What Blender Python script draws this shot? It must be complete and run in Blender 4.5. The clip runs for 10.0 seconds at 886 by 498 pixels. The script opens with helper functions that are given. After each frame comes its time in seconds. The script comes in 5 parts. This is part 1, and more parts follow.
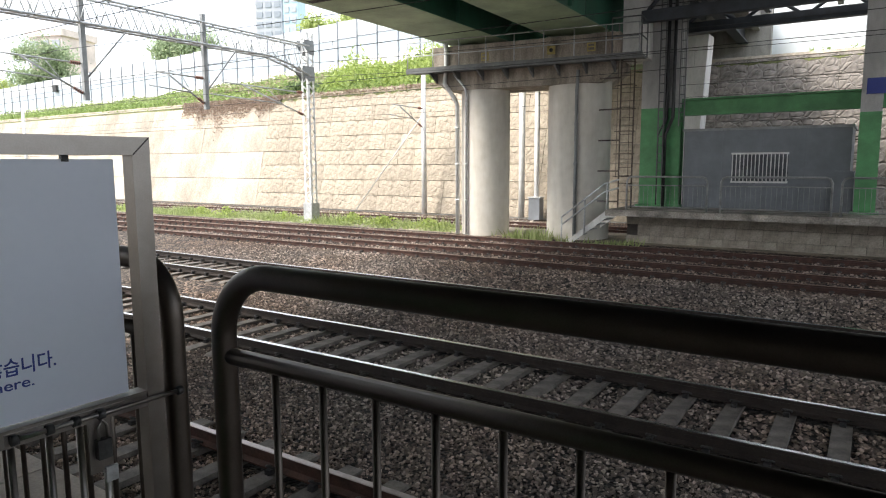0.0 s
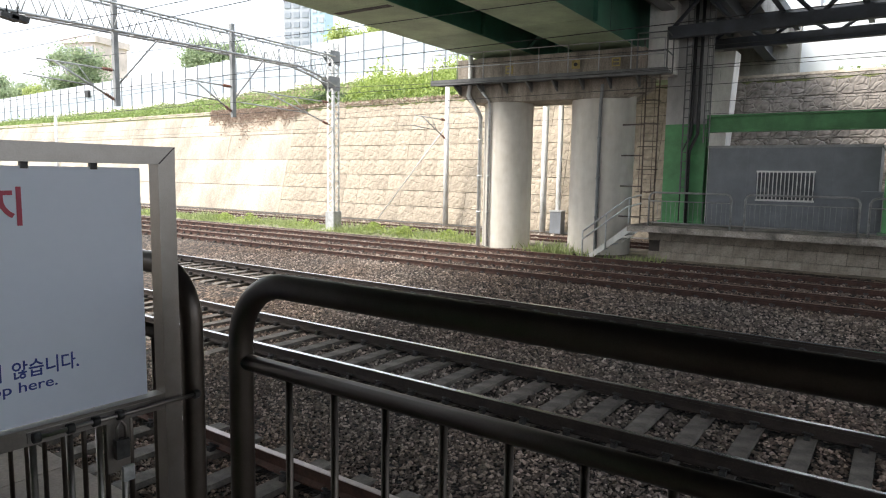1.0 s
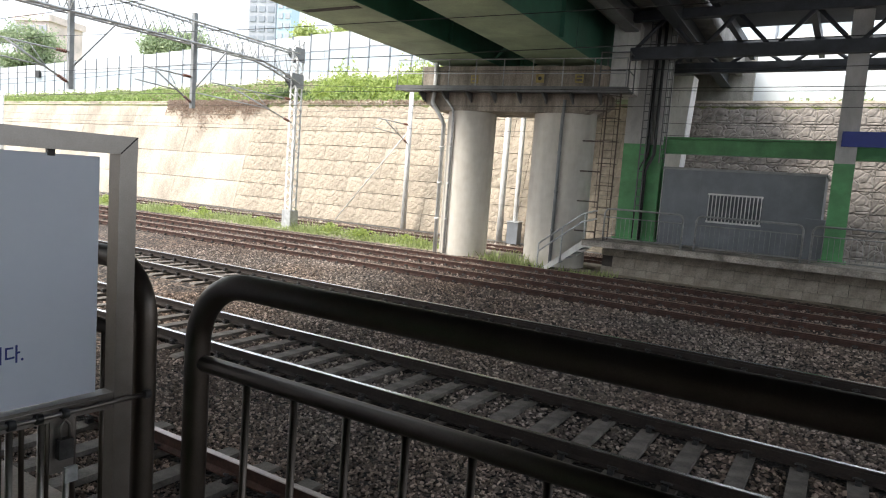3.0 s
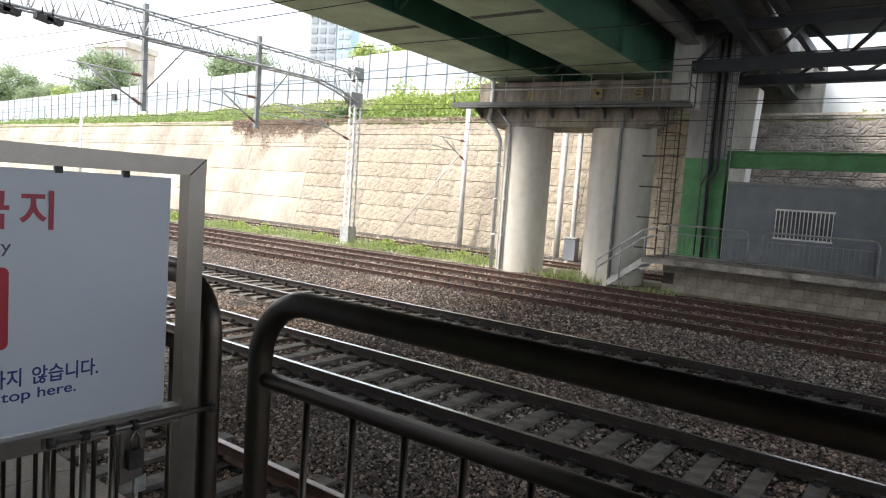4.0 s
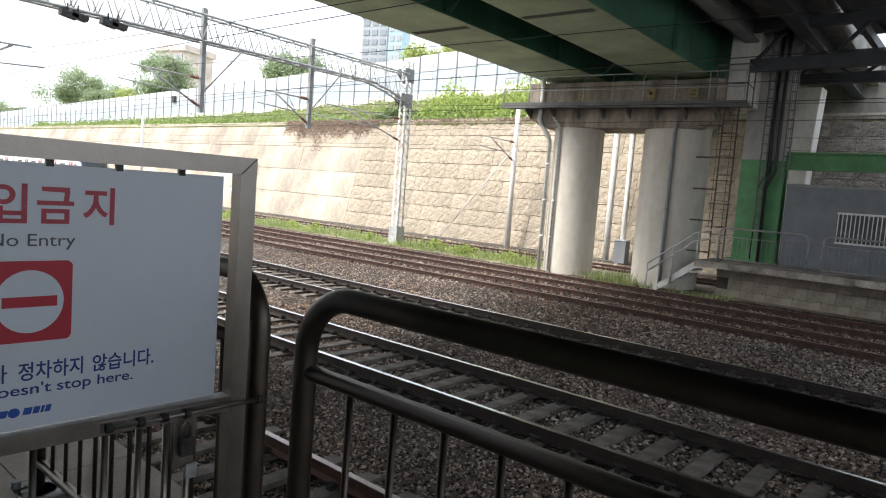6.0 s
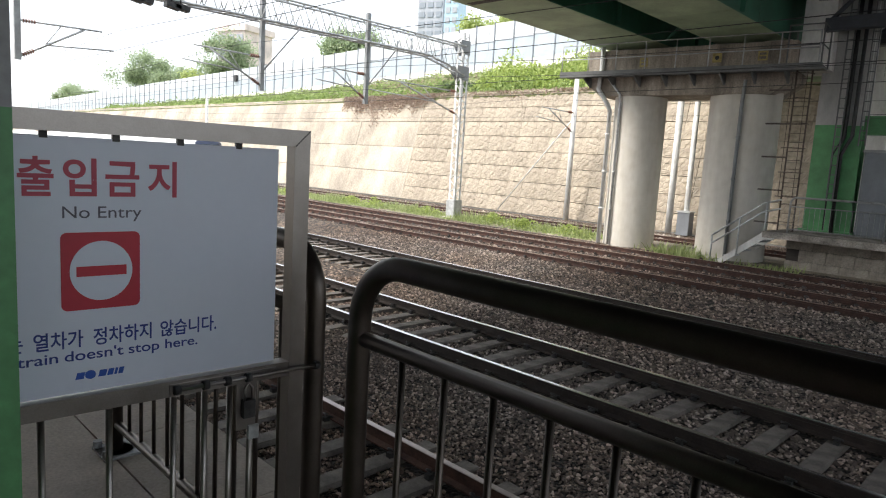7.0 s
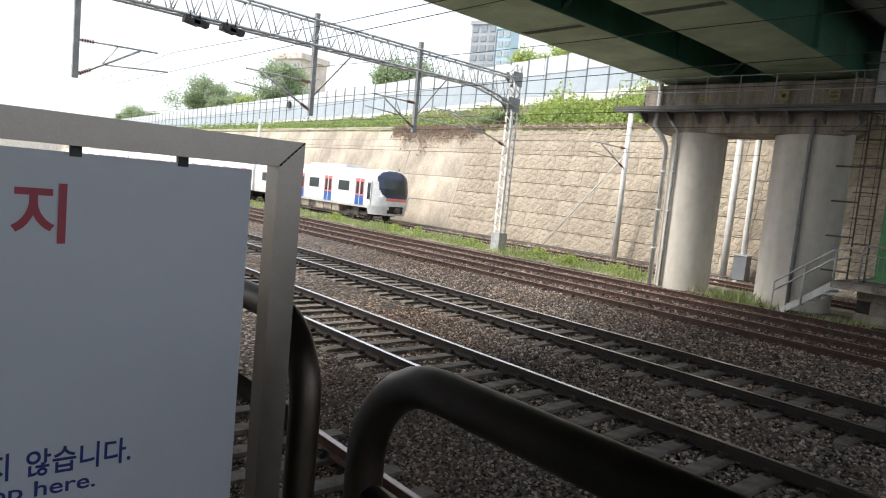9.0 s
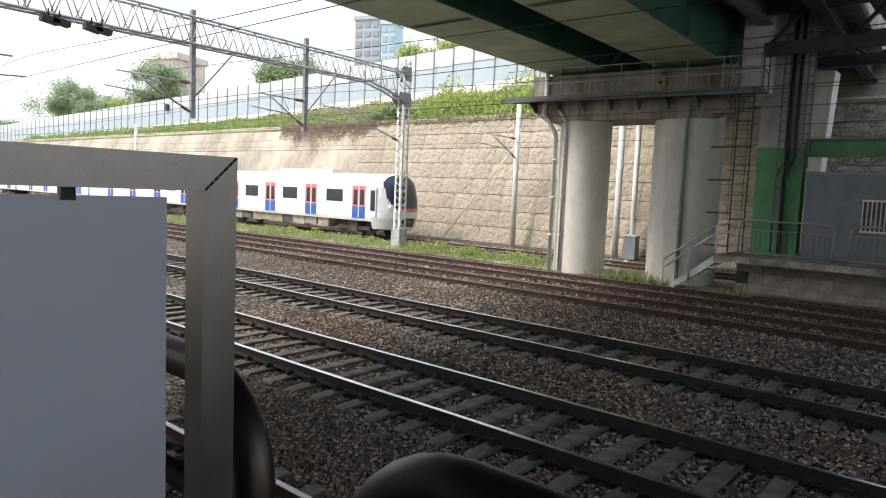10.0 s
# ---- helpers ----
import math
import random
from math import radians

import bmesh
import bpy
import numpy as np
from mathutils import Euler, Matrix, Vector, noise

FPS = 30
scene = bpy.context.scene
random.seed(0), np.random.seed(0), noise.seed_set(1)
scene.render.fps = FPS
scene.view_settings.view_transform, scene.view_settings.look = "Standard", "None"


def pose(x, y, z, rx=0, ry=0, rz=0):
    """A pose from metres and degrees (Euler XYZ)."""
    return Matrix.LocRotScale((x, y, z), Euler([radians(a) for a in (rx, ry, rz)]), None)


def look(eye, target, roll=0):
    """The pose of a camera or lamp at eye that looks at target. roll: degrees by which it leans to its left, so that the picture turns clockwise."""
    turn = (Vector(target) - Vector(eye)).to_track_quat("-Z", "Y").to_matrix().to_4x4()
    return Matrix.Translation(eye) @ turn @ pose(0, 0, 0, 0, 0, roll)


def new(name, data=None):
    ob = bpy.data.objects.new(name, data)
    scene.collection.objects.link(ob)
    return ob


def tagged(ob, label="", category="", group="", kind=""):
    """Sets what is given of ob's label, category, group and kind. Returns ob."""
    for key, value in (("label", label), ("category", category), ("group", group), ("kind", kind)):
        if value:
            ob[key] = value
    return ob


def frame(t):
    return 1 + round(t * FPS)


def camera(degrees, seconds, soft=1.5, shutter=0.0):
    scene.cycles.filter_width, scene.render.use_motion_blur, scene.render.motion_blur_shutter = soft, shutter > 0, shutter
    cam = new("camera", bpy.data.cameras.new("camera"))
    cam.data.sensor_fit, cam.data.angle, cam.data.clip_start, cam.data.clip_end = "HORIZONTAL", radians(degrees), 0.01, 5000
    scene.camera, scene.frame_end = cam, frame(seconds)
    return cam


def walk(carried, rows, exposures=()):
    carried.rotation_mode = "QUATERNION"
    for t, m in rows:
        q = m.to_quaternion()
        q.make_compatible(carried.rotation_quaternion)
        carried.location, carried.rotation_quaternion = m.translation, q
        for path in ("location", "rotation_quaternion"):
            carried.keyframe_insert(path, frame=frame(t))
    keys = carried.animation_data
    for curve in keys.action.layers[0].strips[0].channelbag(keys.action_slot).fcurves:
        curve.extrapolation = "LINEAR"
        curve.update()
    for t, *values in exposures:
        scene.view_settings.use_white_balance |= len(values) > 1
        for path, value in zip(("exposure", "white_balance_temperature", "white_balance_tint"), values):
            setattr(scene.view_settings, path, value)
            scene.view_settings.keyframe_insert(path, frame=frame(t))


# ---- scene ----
cam = camera(67.7, 10.0, soft=1.1)

PATH = [
    (0, (0.541, -0.506, 2.667), (-0.55, 1.15, 2.41), -0.3),
    (0.5, (0.567, -0.513, 2.676), (-0.582, 1.109, 2.457), 0.6),
    (1, (0.57, -0.519, 2.677), (-0.574, 1.105, 2.453), 0.9),
    (1.5, (0.58, -0.529, 2.678), (-0.501, 1.138, 2.44), 1.0),
    (2, (0.58, -0.53, 2.677), (-0.52, 1.123, 2.432), 1.1),
    (2.2, (0.585, -0.535, 2.675), (-0.512, 1.119, 2.425), 1.9),
    (3.3, (0.516, -0.523, 2.684), (-0.512, 1.182, 2.494), 4.5),
    (3.5, (0.512, -0.522, 2.684), (-0.559, 1.155, 2.485), 4.0),
    (4, (0.528, -0.528, 2.69), (-0.652, 1.079, 2.524), 4.0),
    (4.5, (0.531, -0.528, 2.691), (-0.669, 1.063, 2.524), 3.8),
    (5, (0.537, -0.539, 2.692), (-0.714, 1.011, 2.518), 3.4),
    (5.2, (0.531, -0.529, 2.682), (-0.716, 1.024, 2.503), 3.3),
    (6.5, (0.567, -0.535, 2.691), (-0.788, 0.925, 2.507), 4.8),
    (7, (0.575, -0.528, 2.677), (-0.835, 0.865, 2.413), 3.4),
    (7.5, (0.449, -0.433, 2.675), (-0.931, 0.998, 2.456), 4.0),
    (8, (0.321, -0.338, 2.685), (-1.073, 1.076, 2.441), 3.7),
    (8.5, (0.171, -0.151, 2.681), (-1.304, 1.186, 2.488), 4.6),
    (9, (0.016, -0.049, 2.682), (-1.493, 1.251, 2.499), 5.5),
    (9.5, (-0.161, -0.052, 2.707), (-1.55, 1.38, 2.56), 3.4),
    (10, (-0.256, 0.026, 2.705), (-1.547, 1.543, 2.53), 2.4),
]
walk(cam, [(t, look(eye, target, roll)) for t, eye, target, roll in PATH],
     exposures=[(0, 1.43), (2, 1.36), (5, 1.31), (6.5, 1.2), (7, 1.19), (7.5, 1.28), (8, 1.22), (8.5, 1.2), (9, 0.9), (10, 0.86)])

# ---- world, sun, exposure ----
SUN_AZ, SUN_EL = 215.0, 48.0          # degrees: from behind and left of the camera, high
world = bpy.data.worlds.new("sky")
scene.world = world
world.use_nodes = True
wn = world.node_tree.nodes
sky = wn.new("ShaderNodeTexSky")
sky.sky_type, sky.sun_disc = "NISHITA", False
sky.sun_elevation, sky.sun_rotation = radians(SUN_EL), radians(SUN_AZ)
sky.air_density, sky.dust_density, sky.ozone_density = 1.0, 4.0, 1.0
scaled = wn.new("ShaderNodeMixRGB")              # thin bright cloud over the clear sky
scaled.blend_type, scaled.inputs[0].default_value = "MIX", 0.7
scaled.inputs[2].default_value = (5.6, 5.9, 6.3, 1)
world.node_tree.links.new(sky.outputs[0], scaled.inputs[1])
world.node_tree.links.new(scaled.outputs[0], wn["Background"].inputs[0])
wn["Background"].inputs[1].default_value = 0.15
sun = new("sun", bpy.data.lights.new("sun", "SUN"))
sun.data.energy, sun.data.angle, sun.data.color = 2.1, radians(20), (1.0, 0.95, 0.88)
sd = Vector((math.sin(radians(SUN_AZ)) * math.cos(radians(SUN_EL)), math.cos(radians(SUN_AZ)) * math.cos(radians(SUN_EL)), math.sin(radians(SUN_EL))))
sun.matrix_world = look(sd * 100, (0, 0, 0))


# ---- materials ----
def mat(name, base, rough=0.7, metal=0.0, var=0.2, scale=3.0, bump=0.15, fine=40.0, tint=None, streak=0.0, spec=0.5):
    """A surface with blotches at one scale, grain at another, and optional vertical streaks."""
    m = bpy.data.materials.new(name)
    m.use_nodes = True
    nt = m.node_tree
    n, l = nt.nodes, nt.links
    b = n["Principled BSDF"]
    tc = n.new("ShaderNodeTexCoord")
    big = n.new("ShaderNodeTexNoise")
    big.inputs["Scale"].default_value, big.inputs["Detail"].default_value, big.inputs["Roughness"].default_value = scale, 5, 0.65
    small = n.new("ShaderNodeTexNoise")
    small.inputs["Scale"].default_value, small.inputs["Detail"].default_value = fine, 4
    l.new(tc.outputs["Object"], small.inputs["Vector"])
    if streak:
        mp = n.new("ShaderNodeMapping")
        mp.inputs["Scale"].default_value = (1, 1, 1 - streak)
        l.new(tc.outputs["Object"], mp.inputs["Vector"])
        l.new(mp.outputs[0], big.inputs["Vector"])
    else:
        l.new(tc.outputs["Object"], big.inputs["Vector"])
    ramp = n.new("ShaderNodeValToRGB")
    lo = tint or tuple(c * (1 - 1.6 * var) for c in base)
    hi = tuple(min(1, c * (1 + var)) for c in base)
    ramp.color_ramp.elements[0].color, ramp.color_ramp.elements[1].color = (*[max(0, c) for c in lo], 1), (*hi, 1)
    ramp.color_ramp.elements[0].position, ramp.color_ramp.elements[1].position = 0.3, 0.68
    l.new(big.outputs[0], ramp.inputs[0])
    mix = n.new("ShaderNodeMixRGB")
    mix.blend_type, mix.inputs[0].default_value = "OVERLAY", min(1, var * 1.6)
    l.new(ramp.outputs[0], mix.inputs[1])
    l.new(small.outputs[0], mix.inputs[2])
    rnd = n.new("ShaderNodeObjectInfo")
    hsv = n.new("ShaderNodeHueSaturation")
    mr = n.new("ShaderNodeMapRange")
    mr.inputs[3].default_value, mr.inputs[4].default_value = 1 - var * 0.35, 1 + var * 0.35
    l.new(rnd.outputs["Random"], mr.inputs[0])
    l.new(mr.outputs[0], hsv.inputs["Value"])
    l.new(mix.outputs[0], hsv.inputs["Color"])
    l.new(hsv.outputs[0], b.inputs["Base Color"])
    b.inputs["Metallic"].default_value, b.inputs["Specular IOR Level"].default_value = metal, spec
    rr = n.new("ShaderNodeMapRange")
    rr.inputs[3].default_value, rr.inputs[4].default_value = max(0.05, rough - 0.12), min(1, rough + 0.12)
    l.new(big.outputs[0], rr.inputs[0])
    l.new(rr.outputs[0], b.inputs["Roughness"])
    if bump:
        bp = n.new("ShaderNodeBump")
        bp.inputs["Strength"].default_value, bp.inputs["Distance"].default_value = bump, 0.02
        l.new(small.outputs[0], bp.inputs["Height"])
        l.new(bp.outputs[0], b.inputs["Normal"])
    return m


def stony(name, lo, hi, scale, depth, per="cell"):
    """Loose broken stone: each Voronoi cell a stone of its own grey, with dark gaps as relief."""
    m = bpy.data.materials.new(name)
    m.use_nodes = True
    n, l = m.node_tree.nodes, m.node_tree.links
    b = n["Principled BSDF"]
    tc = n.new("ShaderNodeTexCoord")
    v = n.new("ShaderNodeTexVoronoi")
    v.inputs["Scale"].default_value = scale
    l.new(tc.outputs["Object"], v.inputs["Vector"])
    ramp = n.new("ShaderNodeValToRGB")
    ramp.color_ramp.elements[0].color, ramp.color_ramp.elements[1].color = (*lo, 1), (*hi, 1)
    mid = ramp.color_ramp.elements.new(0.62)
    mid.color = (*[a + (b - a) * 0.22 for a, b in zip(lo, hi)], 1)
    big = n.new("ShaderNodeTexNoise")
    big.inputs["Scale"].default_value, big.inputs["Detail"].default_value = 0.5, 4
    l.new(tc.outputs["Object"], big.inputs["Vector"])
    if per == "island":
        g = n.new("ShaderNodeNewGeometry")
        l.new(g.outputs["Random Per Island"], ramp.inputs[0])
    else:
        sep = n.new("ShaderNodeSeparateColor")
        l.new(v.outputs["Color"], sep.inputs[0])
        l.new(sep.outputs[0], ramp.inputs[0])
    mix = n.new("ShaderNodeMixRGB")
    mix.blend_type = "OVERLAY"
    mix.inputs[0].default_value = 0.7
    l.new(ramp.outputs[0], mix.inputs[1])
    l.new(big.outputs[0], mix.inputs[2])
    dust = n.new("ShaderNodeTexNoise")               # rust-brown brake dust in broad patches
    dust.inputs["Scale"].default_value, dust.inputs["Detail"].default_value = 0.22, 3
    l.new(tc.outputs["Object"], dust.inputs["Vector"])
    dr = n.new("ShaderNodeMapRange")
    dr.inputs[1].default_value, dr.inputs[2].default_value, dr.inputs[4].default_value = 0.38, 0.70, 0.6
    l.new(dust.outputs[0], dr.inputs[0])
    rusty = n.new("ShaderNodeMixRGB")
    rusty.blend_type = "MULTIPLY"
    rusty.inputs[2].default_value = (1.0, 0.74, 0.56, 1)
    l.new(dr.outputs[0], rusty.inputs[0])
    l.new(mix.outputs[0], rusty.inputs[1])
    l.new(rusty.outputs[0], b.inputs["Base Color"])
    b.inputs["Roughness"].default_value = 0.85
    bp = n.new("ShaderNodeBump")
    bp.inputs["Strength"].default_value, bp.inputs["Distance"].default_value, bp.invert = 1.0, depth, True
    if per == "island":
        s = n.new("ShaderNodeTexNoise")
        s.inputs["Scale"].default_value = 60
        l.new(tc.outputs["Object"], s.inputs["Vector"])
        l.new(s.outputs[0], bp.inputs["Height"])
    else:
        l.new(v.outputs["Distance"], bp.inputs["Height"])
    l.new(bp.outputs[0], b.inputs["Normal"])
    return m


def leafy(name, lo, hi, through_light=0.35):
    m = bpy.data.materials.new(name)
    m.use_nodes = True
    n, l = m.node_tree.nodes, m.node_tree.links
    b = n["Principled BSDF"]
    g = n.new("ShaderNodeNewGeometry")
    ramp = n.new("ShaderNodeValToRGB")
    ramp.color_ramp.elements[0].color, ramp.color_ramp.elements[1].color = (*lo, 1), (*hi, 1)
    l.new(g.outputs["Random Per Island"], ramp.inputs[0])
    l.new(ramp.outputs[0], b.inputs["Base Color"])
    b.inputs["Roughness"].default_value = 0.6
    tr = n.new("ShaderNodeBsdfTranslucent")
    l.new(ramp.outputs[0], tr.inputs[0])
    mx = n.new("ShaderNodeMixShader")
    mx.inputs[0].default_value = through_light
    l.new(b.outputs[0], mx.inputs[1])
    l.new(tr.outputs[0], mx.inputs[2])
    l.new(mx.outputs[0], n["Material Output"].inputs[0])
    return m


BALLAST = stony("ballast", (0.006, 0.0048, 0.0038), (0.36, 0.28, 0.215), 15, 0.10)
STONE = stony("ballast_stone", (0.10, 0.083, 0.072), (0.50, 0.425, 0.37), 30, 0.01, "island")
PALESTONE = stony("dry_pale_stone", (0.20, 0.185, 0.165), (0.60, 0.56, 0.50), 30, 0.01, "island")
# Bed coloured near black to stand for shade in gaps between stones.
BED = stony("shade_dark_ballast_bed", (0.003, 0.0025, 0.002), (0.06, 0.05, 0.042), 22, 0.08)
DIRT = mat("dirt_verge", (0.30, 0.26, 0.20), 0.95, var=0.4, scale=1.2, bump=0.8, fine=25)
RAILSTEEL = mat("rusty_rail_steel", (0.032, 0.024, 0.020), 0.75, 0.2, var=0.35, scale=4, fine=60)
RAILHEAD = mat("polished_rail_head", (0.72, 0.72, 0.73), 0.22, 1.0, var=0.06, scale=8, bump=0)
RAILHEAD_DULL = mat("brown_rail_head", (0.27, 0.19, 0.14), 0.45, 0.5, var=0.3, scale=5)
RAILHEAD_WORN = mat("worn_rail_head", (0.40, 0.35, 0.33), 0.42, 1.0, var=0.15, scale=6, bump=0)
RUST_RED = mat("reddish_rail_rust", (0.095, 0.048, 0.036), 0.75, 0.15, var=0.35, scale=5, fine=60)
RUST = mat("rust_brown_rail", (0.070, 0.036, 0.027), 0.8, 0.1, var=0.35, scale=4, fine=60)
SLEEPER = mat("concrete_sleeper", (0.165, 0.147, 0.128), 0.9, var=0.3, scale=6, bump=0.3, fine=70)
CONCRETE = mat("pier_concrete", (0.60, 0.565, 0.50), 0.85, var=0.12, scale=1.3, bump=0.02, fine=3, streak=0.8)
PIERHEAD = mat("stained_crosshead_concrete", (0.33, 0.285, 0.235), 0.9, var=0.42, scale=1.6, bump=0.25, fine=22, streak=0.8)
PALE_CONC = mat("whitewashed_concrete", (0.74, 0.73, 0.70), 0.85, var=0.16, scale=1.3, bump=0.2, fine=14, streak=0.7)
SLABEDGE = mat("grimy_platform_slab", (0.30, 0.27, 0.235), 0.9, var=0.45, scale=1.4, bump=0.25, fine=22)
TANBLOCK = mat("tan_face_block", (0.34, 0.30, 0.25), 0.9, var=0.3, scale=1.5, bump=0.3, fine=18, streak=0.4)
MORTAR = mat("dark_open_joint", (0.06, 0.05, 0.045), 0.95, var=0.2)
LADDERSTEEL = mat("rust_stained_ladder_steel", (0.115, 0.09, 0.075), 0.7, 0.2, var=0.35, scale=8)
COLUMNGREY = mat("grey_column_paint", (0.46, 0.455, 0.44), 0.6, var=0.2, scale=1.5, streak=0.6)
SIGNPANEL = mat("deep_blue_sign_panel", (0.02, 0.04, 0.26), 0.4, var=0.08, bump=0)
CONC_DARK = mat("weathered_concrete", (0.30, 0.285, 0.26), 0.9, var=0.35, scale=1.1, bump=0.25, fine=25, streak=0.6)
PAVING = mat("platform_concrete", (0.46, 0.40, 0.34), 0.85, var=0.2, scale=2, bump=0.1, fine=60)
WALLSTONE = mat("retaining_wall_concrete", (0.45, 0.385, 0.30), 0.9, var=0.3, scale=0.55, bump=1.0, fine=5, streak=0.3)


def split_relief(m, scale, strength):
    """Meandering split-stone relief over a stone material."""
    nt = m.node_tree
    v = nt.nodes.new("ShaderNodeTexVoronoi")
    v.feature, v.inputs["Scale"].default_value = "DISTANCE_TO_EDGE", scale
    mr = nt.nodes.new("ShaderNodeMapRange")
    mr.inputs[2].default_value = 0.12
    nt.links.new(nt.nodes["Texture Coordinate"].outputs["Object"], v.inputs["Vector"])
    nt.links.new(v.outputs["Distance"], mr.inputs[0])
    bp = nt.nodes.new("ShaderNodeBump")
    bp.inputs["Strength"].default_value, bp.inputs["Distance"].default_value = strength, 0.04
    nt.links.new(mr.outputs[0], bp.inputs["Height"])
    nt.links.new(nt.nodes["Bump"].outputs[0], bp.inputs["Normal"])
    nt.links.new(bp.outputs[0], nt.nodes["Principled BSDF"].inputs["Normal"])


split_relief(WALLSTONE, 3.6, 0.75)
WALLSMOOTH = mat("smooth_wall_concrete", (0.44, 0.385, 0.31), 0.9, var=0.32, scale=0.4, bump=0.4, fine=9, streak=0.4)
STEEL = mat("brushed_stainless_steel", (0.30, 0.28, 0.26), 0.36, 1.0, var=0.10, scale=9, bump=0.0, fine=300)
STEEL_DARK = mat("dull_steel_tube", (0.115, 0.099, 0.087), 0.42, 1.0, var=0.12, scale=7, bump=0.0, fine=300)
GALV = mat("galvanised_steel", (0.52, 0.53, 0.53), 0.55, 0.6, var=0.2, scale=5, fine=60)
WHITEPAINT = mat("white_mast_paint", (0.72, 0.72, 0.70), 0.6, var=0.12, scale=3)
IRON = mat("dark_iron", (0.06, 0.06, 0.06), 0.5, 0.6, var=0.3, scale=10)
RAILGREY = mat("weathered_galvanised_tube", (0.30, 0.30, 0.295), 0.5, 0.4, var=0.2, scale=5)
GREEN = mat("green_steel_paint", (0.10, 0.30, 0.12), 0.5, var=0.2, scale=1.5, bump=0.05)
GREEN_DARK = mat("dark_green_girder_paint", (0.06, 0.20, 0.13), 0.5, var=0.25, scale=0.8, bump=0.05)
# Soffit green lightened to carry light bounced up from ballast and wall.
GREEN_PALE = mat("bounce_lit_green_soffit", (0.40, 0.52, 0.34), 0.6, var=0.25, scale=0.5, bump=0.05)
WALKGREY = mat("dark_walkway_steel", (0.15, 0.155, 0.155), 0.6, var=0.25, scale=2)
GREY_PAINT = mat("grey_steel_paint", (0.27, 0.28, 0.28), 0.55, var=0.2, scale=2)
ROOFSTEEL = mat("dark_roof_steel", (0.05, 0.058, 0.07), 0.6, var=0.25, scale=2)
BOOTH = mat("grey_booth_panel", (0.185, 0.20, 0.22), 0.55, var=0.12, scale=1.5, bump=0.05)
# White tinted blue: the cool sky light is put into the sheet's colour.
SIGNWHITE = mat("sky_tinted_sign_white", (0.66, 0.71, 0.81), 0.35, var=0.03, scale=2, bump=0.0)
SIGNRED = mat("sign_red", (0.47, 0.022, 0.045), 0.45, var=0.05, bump=0)
SIGNPINK = mat("sign_red_lettering", (0.44, 0.045, 0.085), 0.45, var=0.05, bump=0)
SIGNBLUE = mat("sign_blue_lettering", (0.02, 0.045, 0.25), 0.45, var=0.05, bump=0)
SIGNGREY = mat("sign_dark_lettering", (0.10, 0.10, 0.14), 0.45, var=0.05, bump=0)
LOGOBLUE = mat("sign_logo_blue", (0.02, 0.09, 0.42), 0.45, var=0.05, bump=0)
TRAINWHITE = mat("train_white_paint", (0.78, 0.78, 0.78), 0.35, var=0.06, scale=1.0, bump=0.02)
TRAINGREY = mat("train_grey_front", (0.68, 0.69, 0.70), 0.4, 0.0, var=0.1)
TRAINBLUE = mat("train_blue_paint", (0.03, 0.12, 0.42), 0.4, var=0.08, bump=0)
TRAINRED = mat("train_red_paint", (0.66, 0.19, 0.18), 0.4, var=0.08, bump=0)
TRAINNAVY = mat("train_navy_mask", (0.025, 0.035, 0.07), 0.2, var=0.1, bump=0)
GLASSDARK = mat("dark_train_glass", (0.02, 0.03, 0.03), 0.08, var=0.1, bump=0)
UNDERBOX = mat("underframe_casing", (0.34, 0.29, 0.235), 0.8, 0.1, var=0.3, scale=2)
UNDER = mat("underframe_equipment", (0.13, 0.11, 0.095), 0.8, 0.2, var=0.4, scale=2)
BOOTHGLASS = mat("grey_booth_glass", (0.12, 0.13, 0.14), 0.25, var=0.15, bump=0)
BARRIER = mat("noise_barrier_panel", (0.42, 0.475, 0.53), 0.35, var=0.1, scale=0.6, bump=0)
BARRIER_TOP = mat("pale_barrier_panel", (0.60, 0.635, 0.66), 0.4, var=0.08, scale=0.6, bump=0)
BARRIER_POST = mat("barrier_post_steel", (0.22, 0.24, 0.27), 0.5, 0.4, var=0.2)
SOIL = mat("bank_soil", (0.20, 0.22, 0.09), 0.95, var=0.4, scale=0.6, bump=0.6, fine=12)
GRASS = leafy("grass_blades", (0.20, 0.26, 0.09), (0.46, 0.52, 0.24))
HEDGE = leafy("hedge_leaves", (0.17, 0.25, 0.07), (0.42, 0.52, 0.19))
SHRUB = leafy("shrub_leaves", (0.22, 0.30, 0.07), (0.52, 0.60, 0.20), 0.45)
DARKLEAF = leafy("dark_bush_leaves", (0.06, 0.10, 0.04), (0.20, 0.27, 0.11))
YELLOWLEAF = leafy("yellow_green_leaves", (0.30, 0.38, 0.12), (0.56, 0.62, 0.26), 0.5)
# Leaf greens paled and greyed to put distant haze into the colour.
TREELEAF = leafy("hazed_tree_leaves", (0.24, 0.31, 0.18), (0.47, 0.55, 0.35), 0.5)
DEADIVY = leafy("dead_ivy", (0.29, 0.21, 0.165), (0.50, 0.40, 0.32))
BARK = mat("bark", (0.12, 0.09, 0.065), 0.95, var=0.3, scale=4, bump=0.5)
WIRE = mat("dark_wire", (0.05, 0.05, 0.05), 0.6, 0.5, var=0.1, bump=0)
FACADE = mat("far_block_render", (0.40, 0.42, 0.46), 0.8, var=0.1, scale=0.2)
FACADEWIN = mat("far_block_window", (0.27, 0.30, 0.34), 0.3, var=0.1, scale=0.2)
FACADEBLUE = mat("far_block_blue_glass", (0.42, 0.58, 0.68), 0.3, var=0.1, scale=0.2)
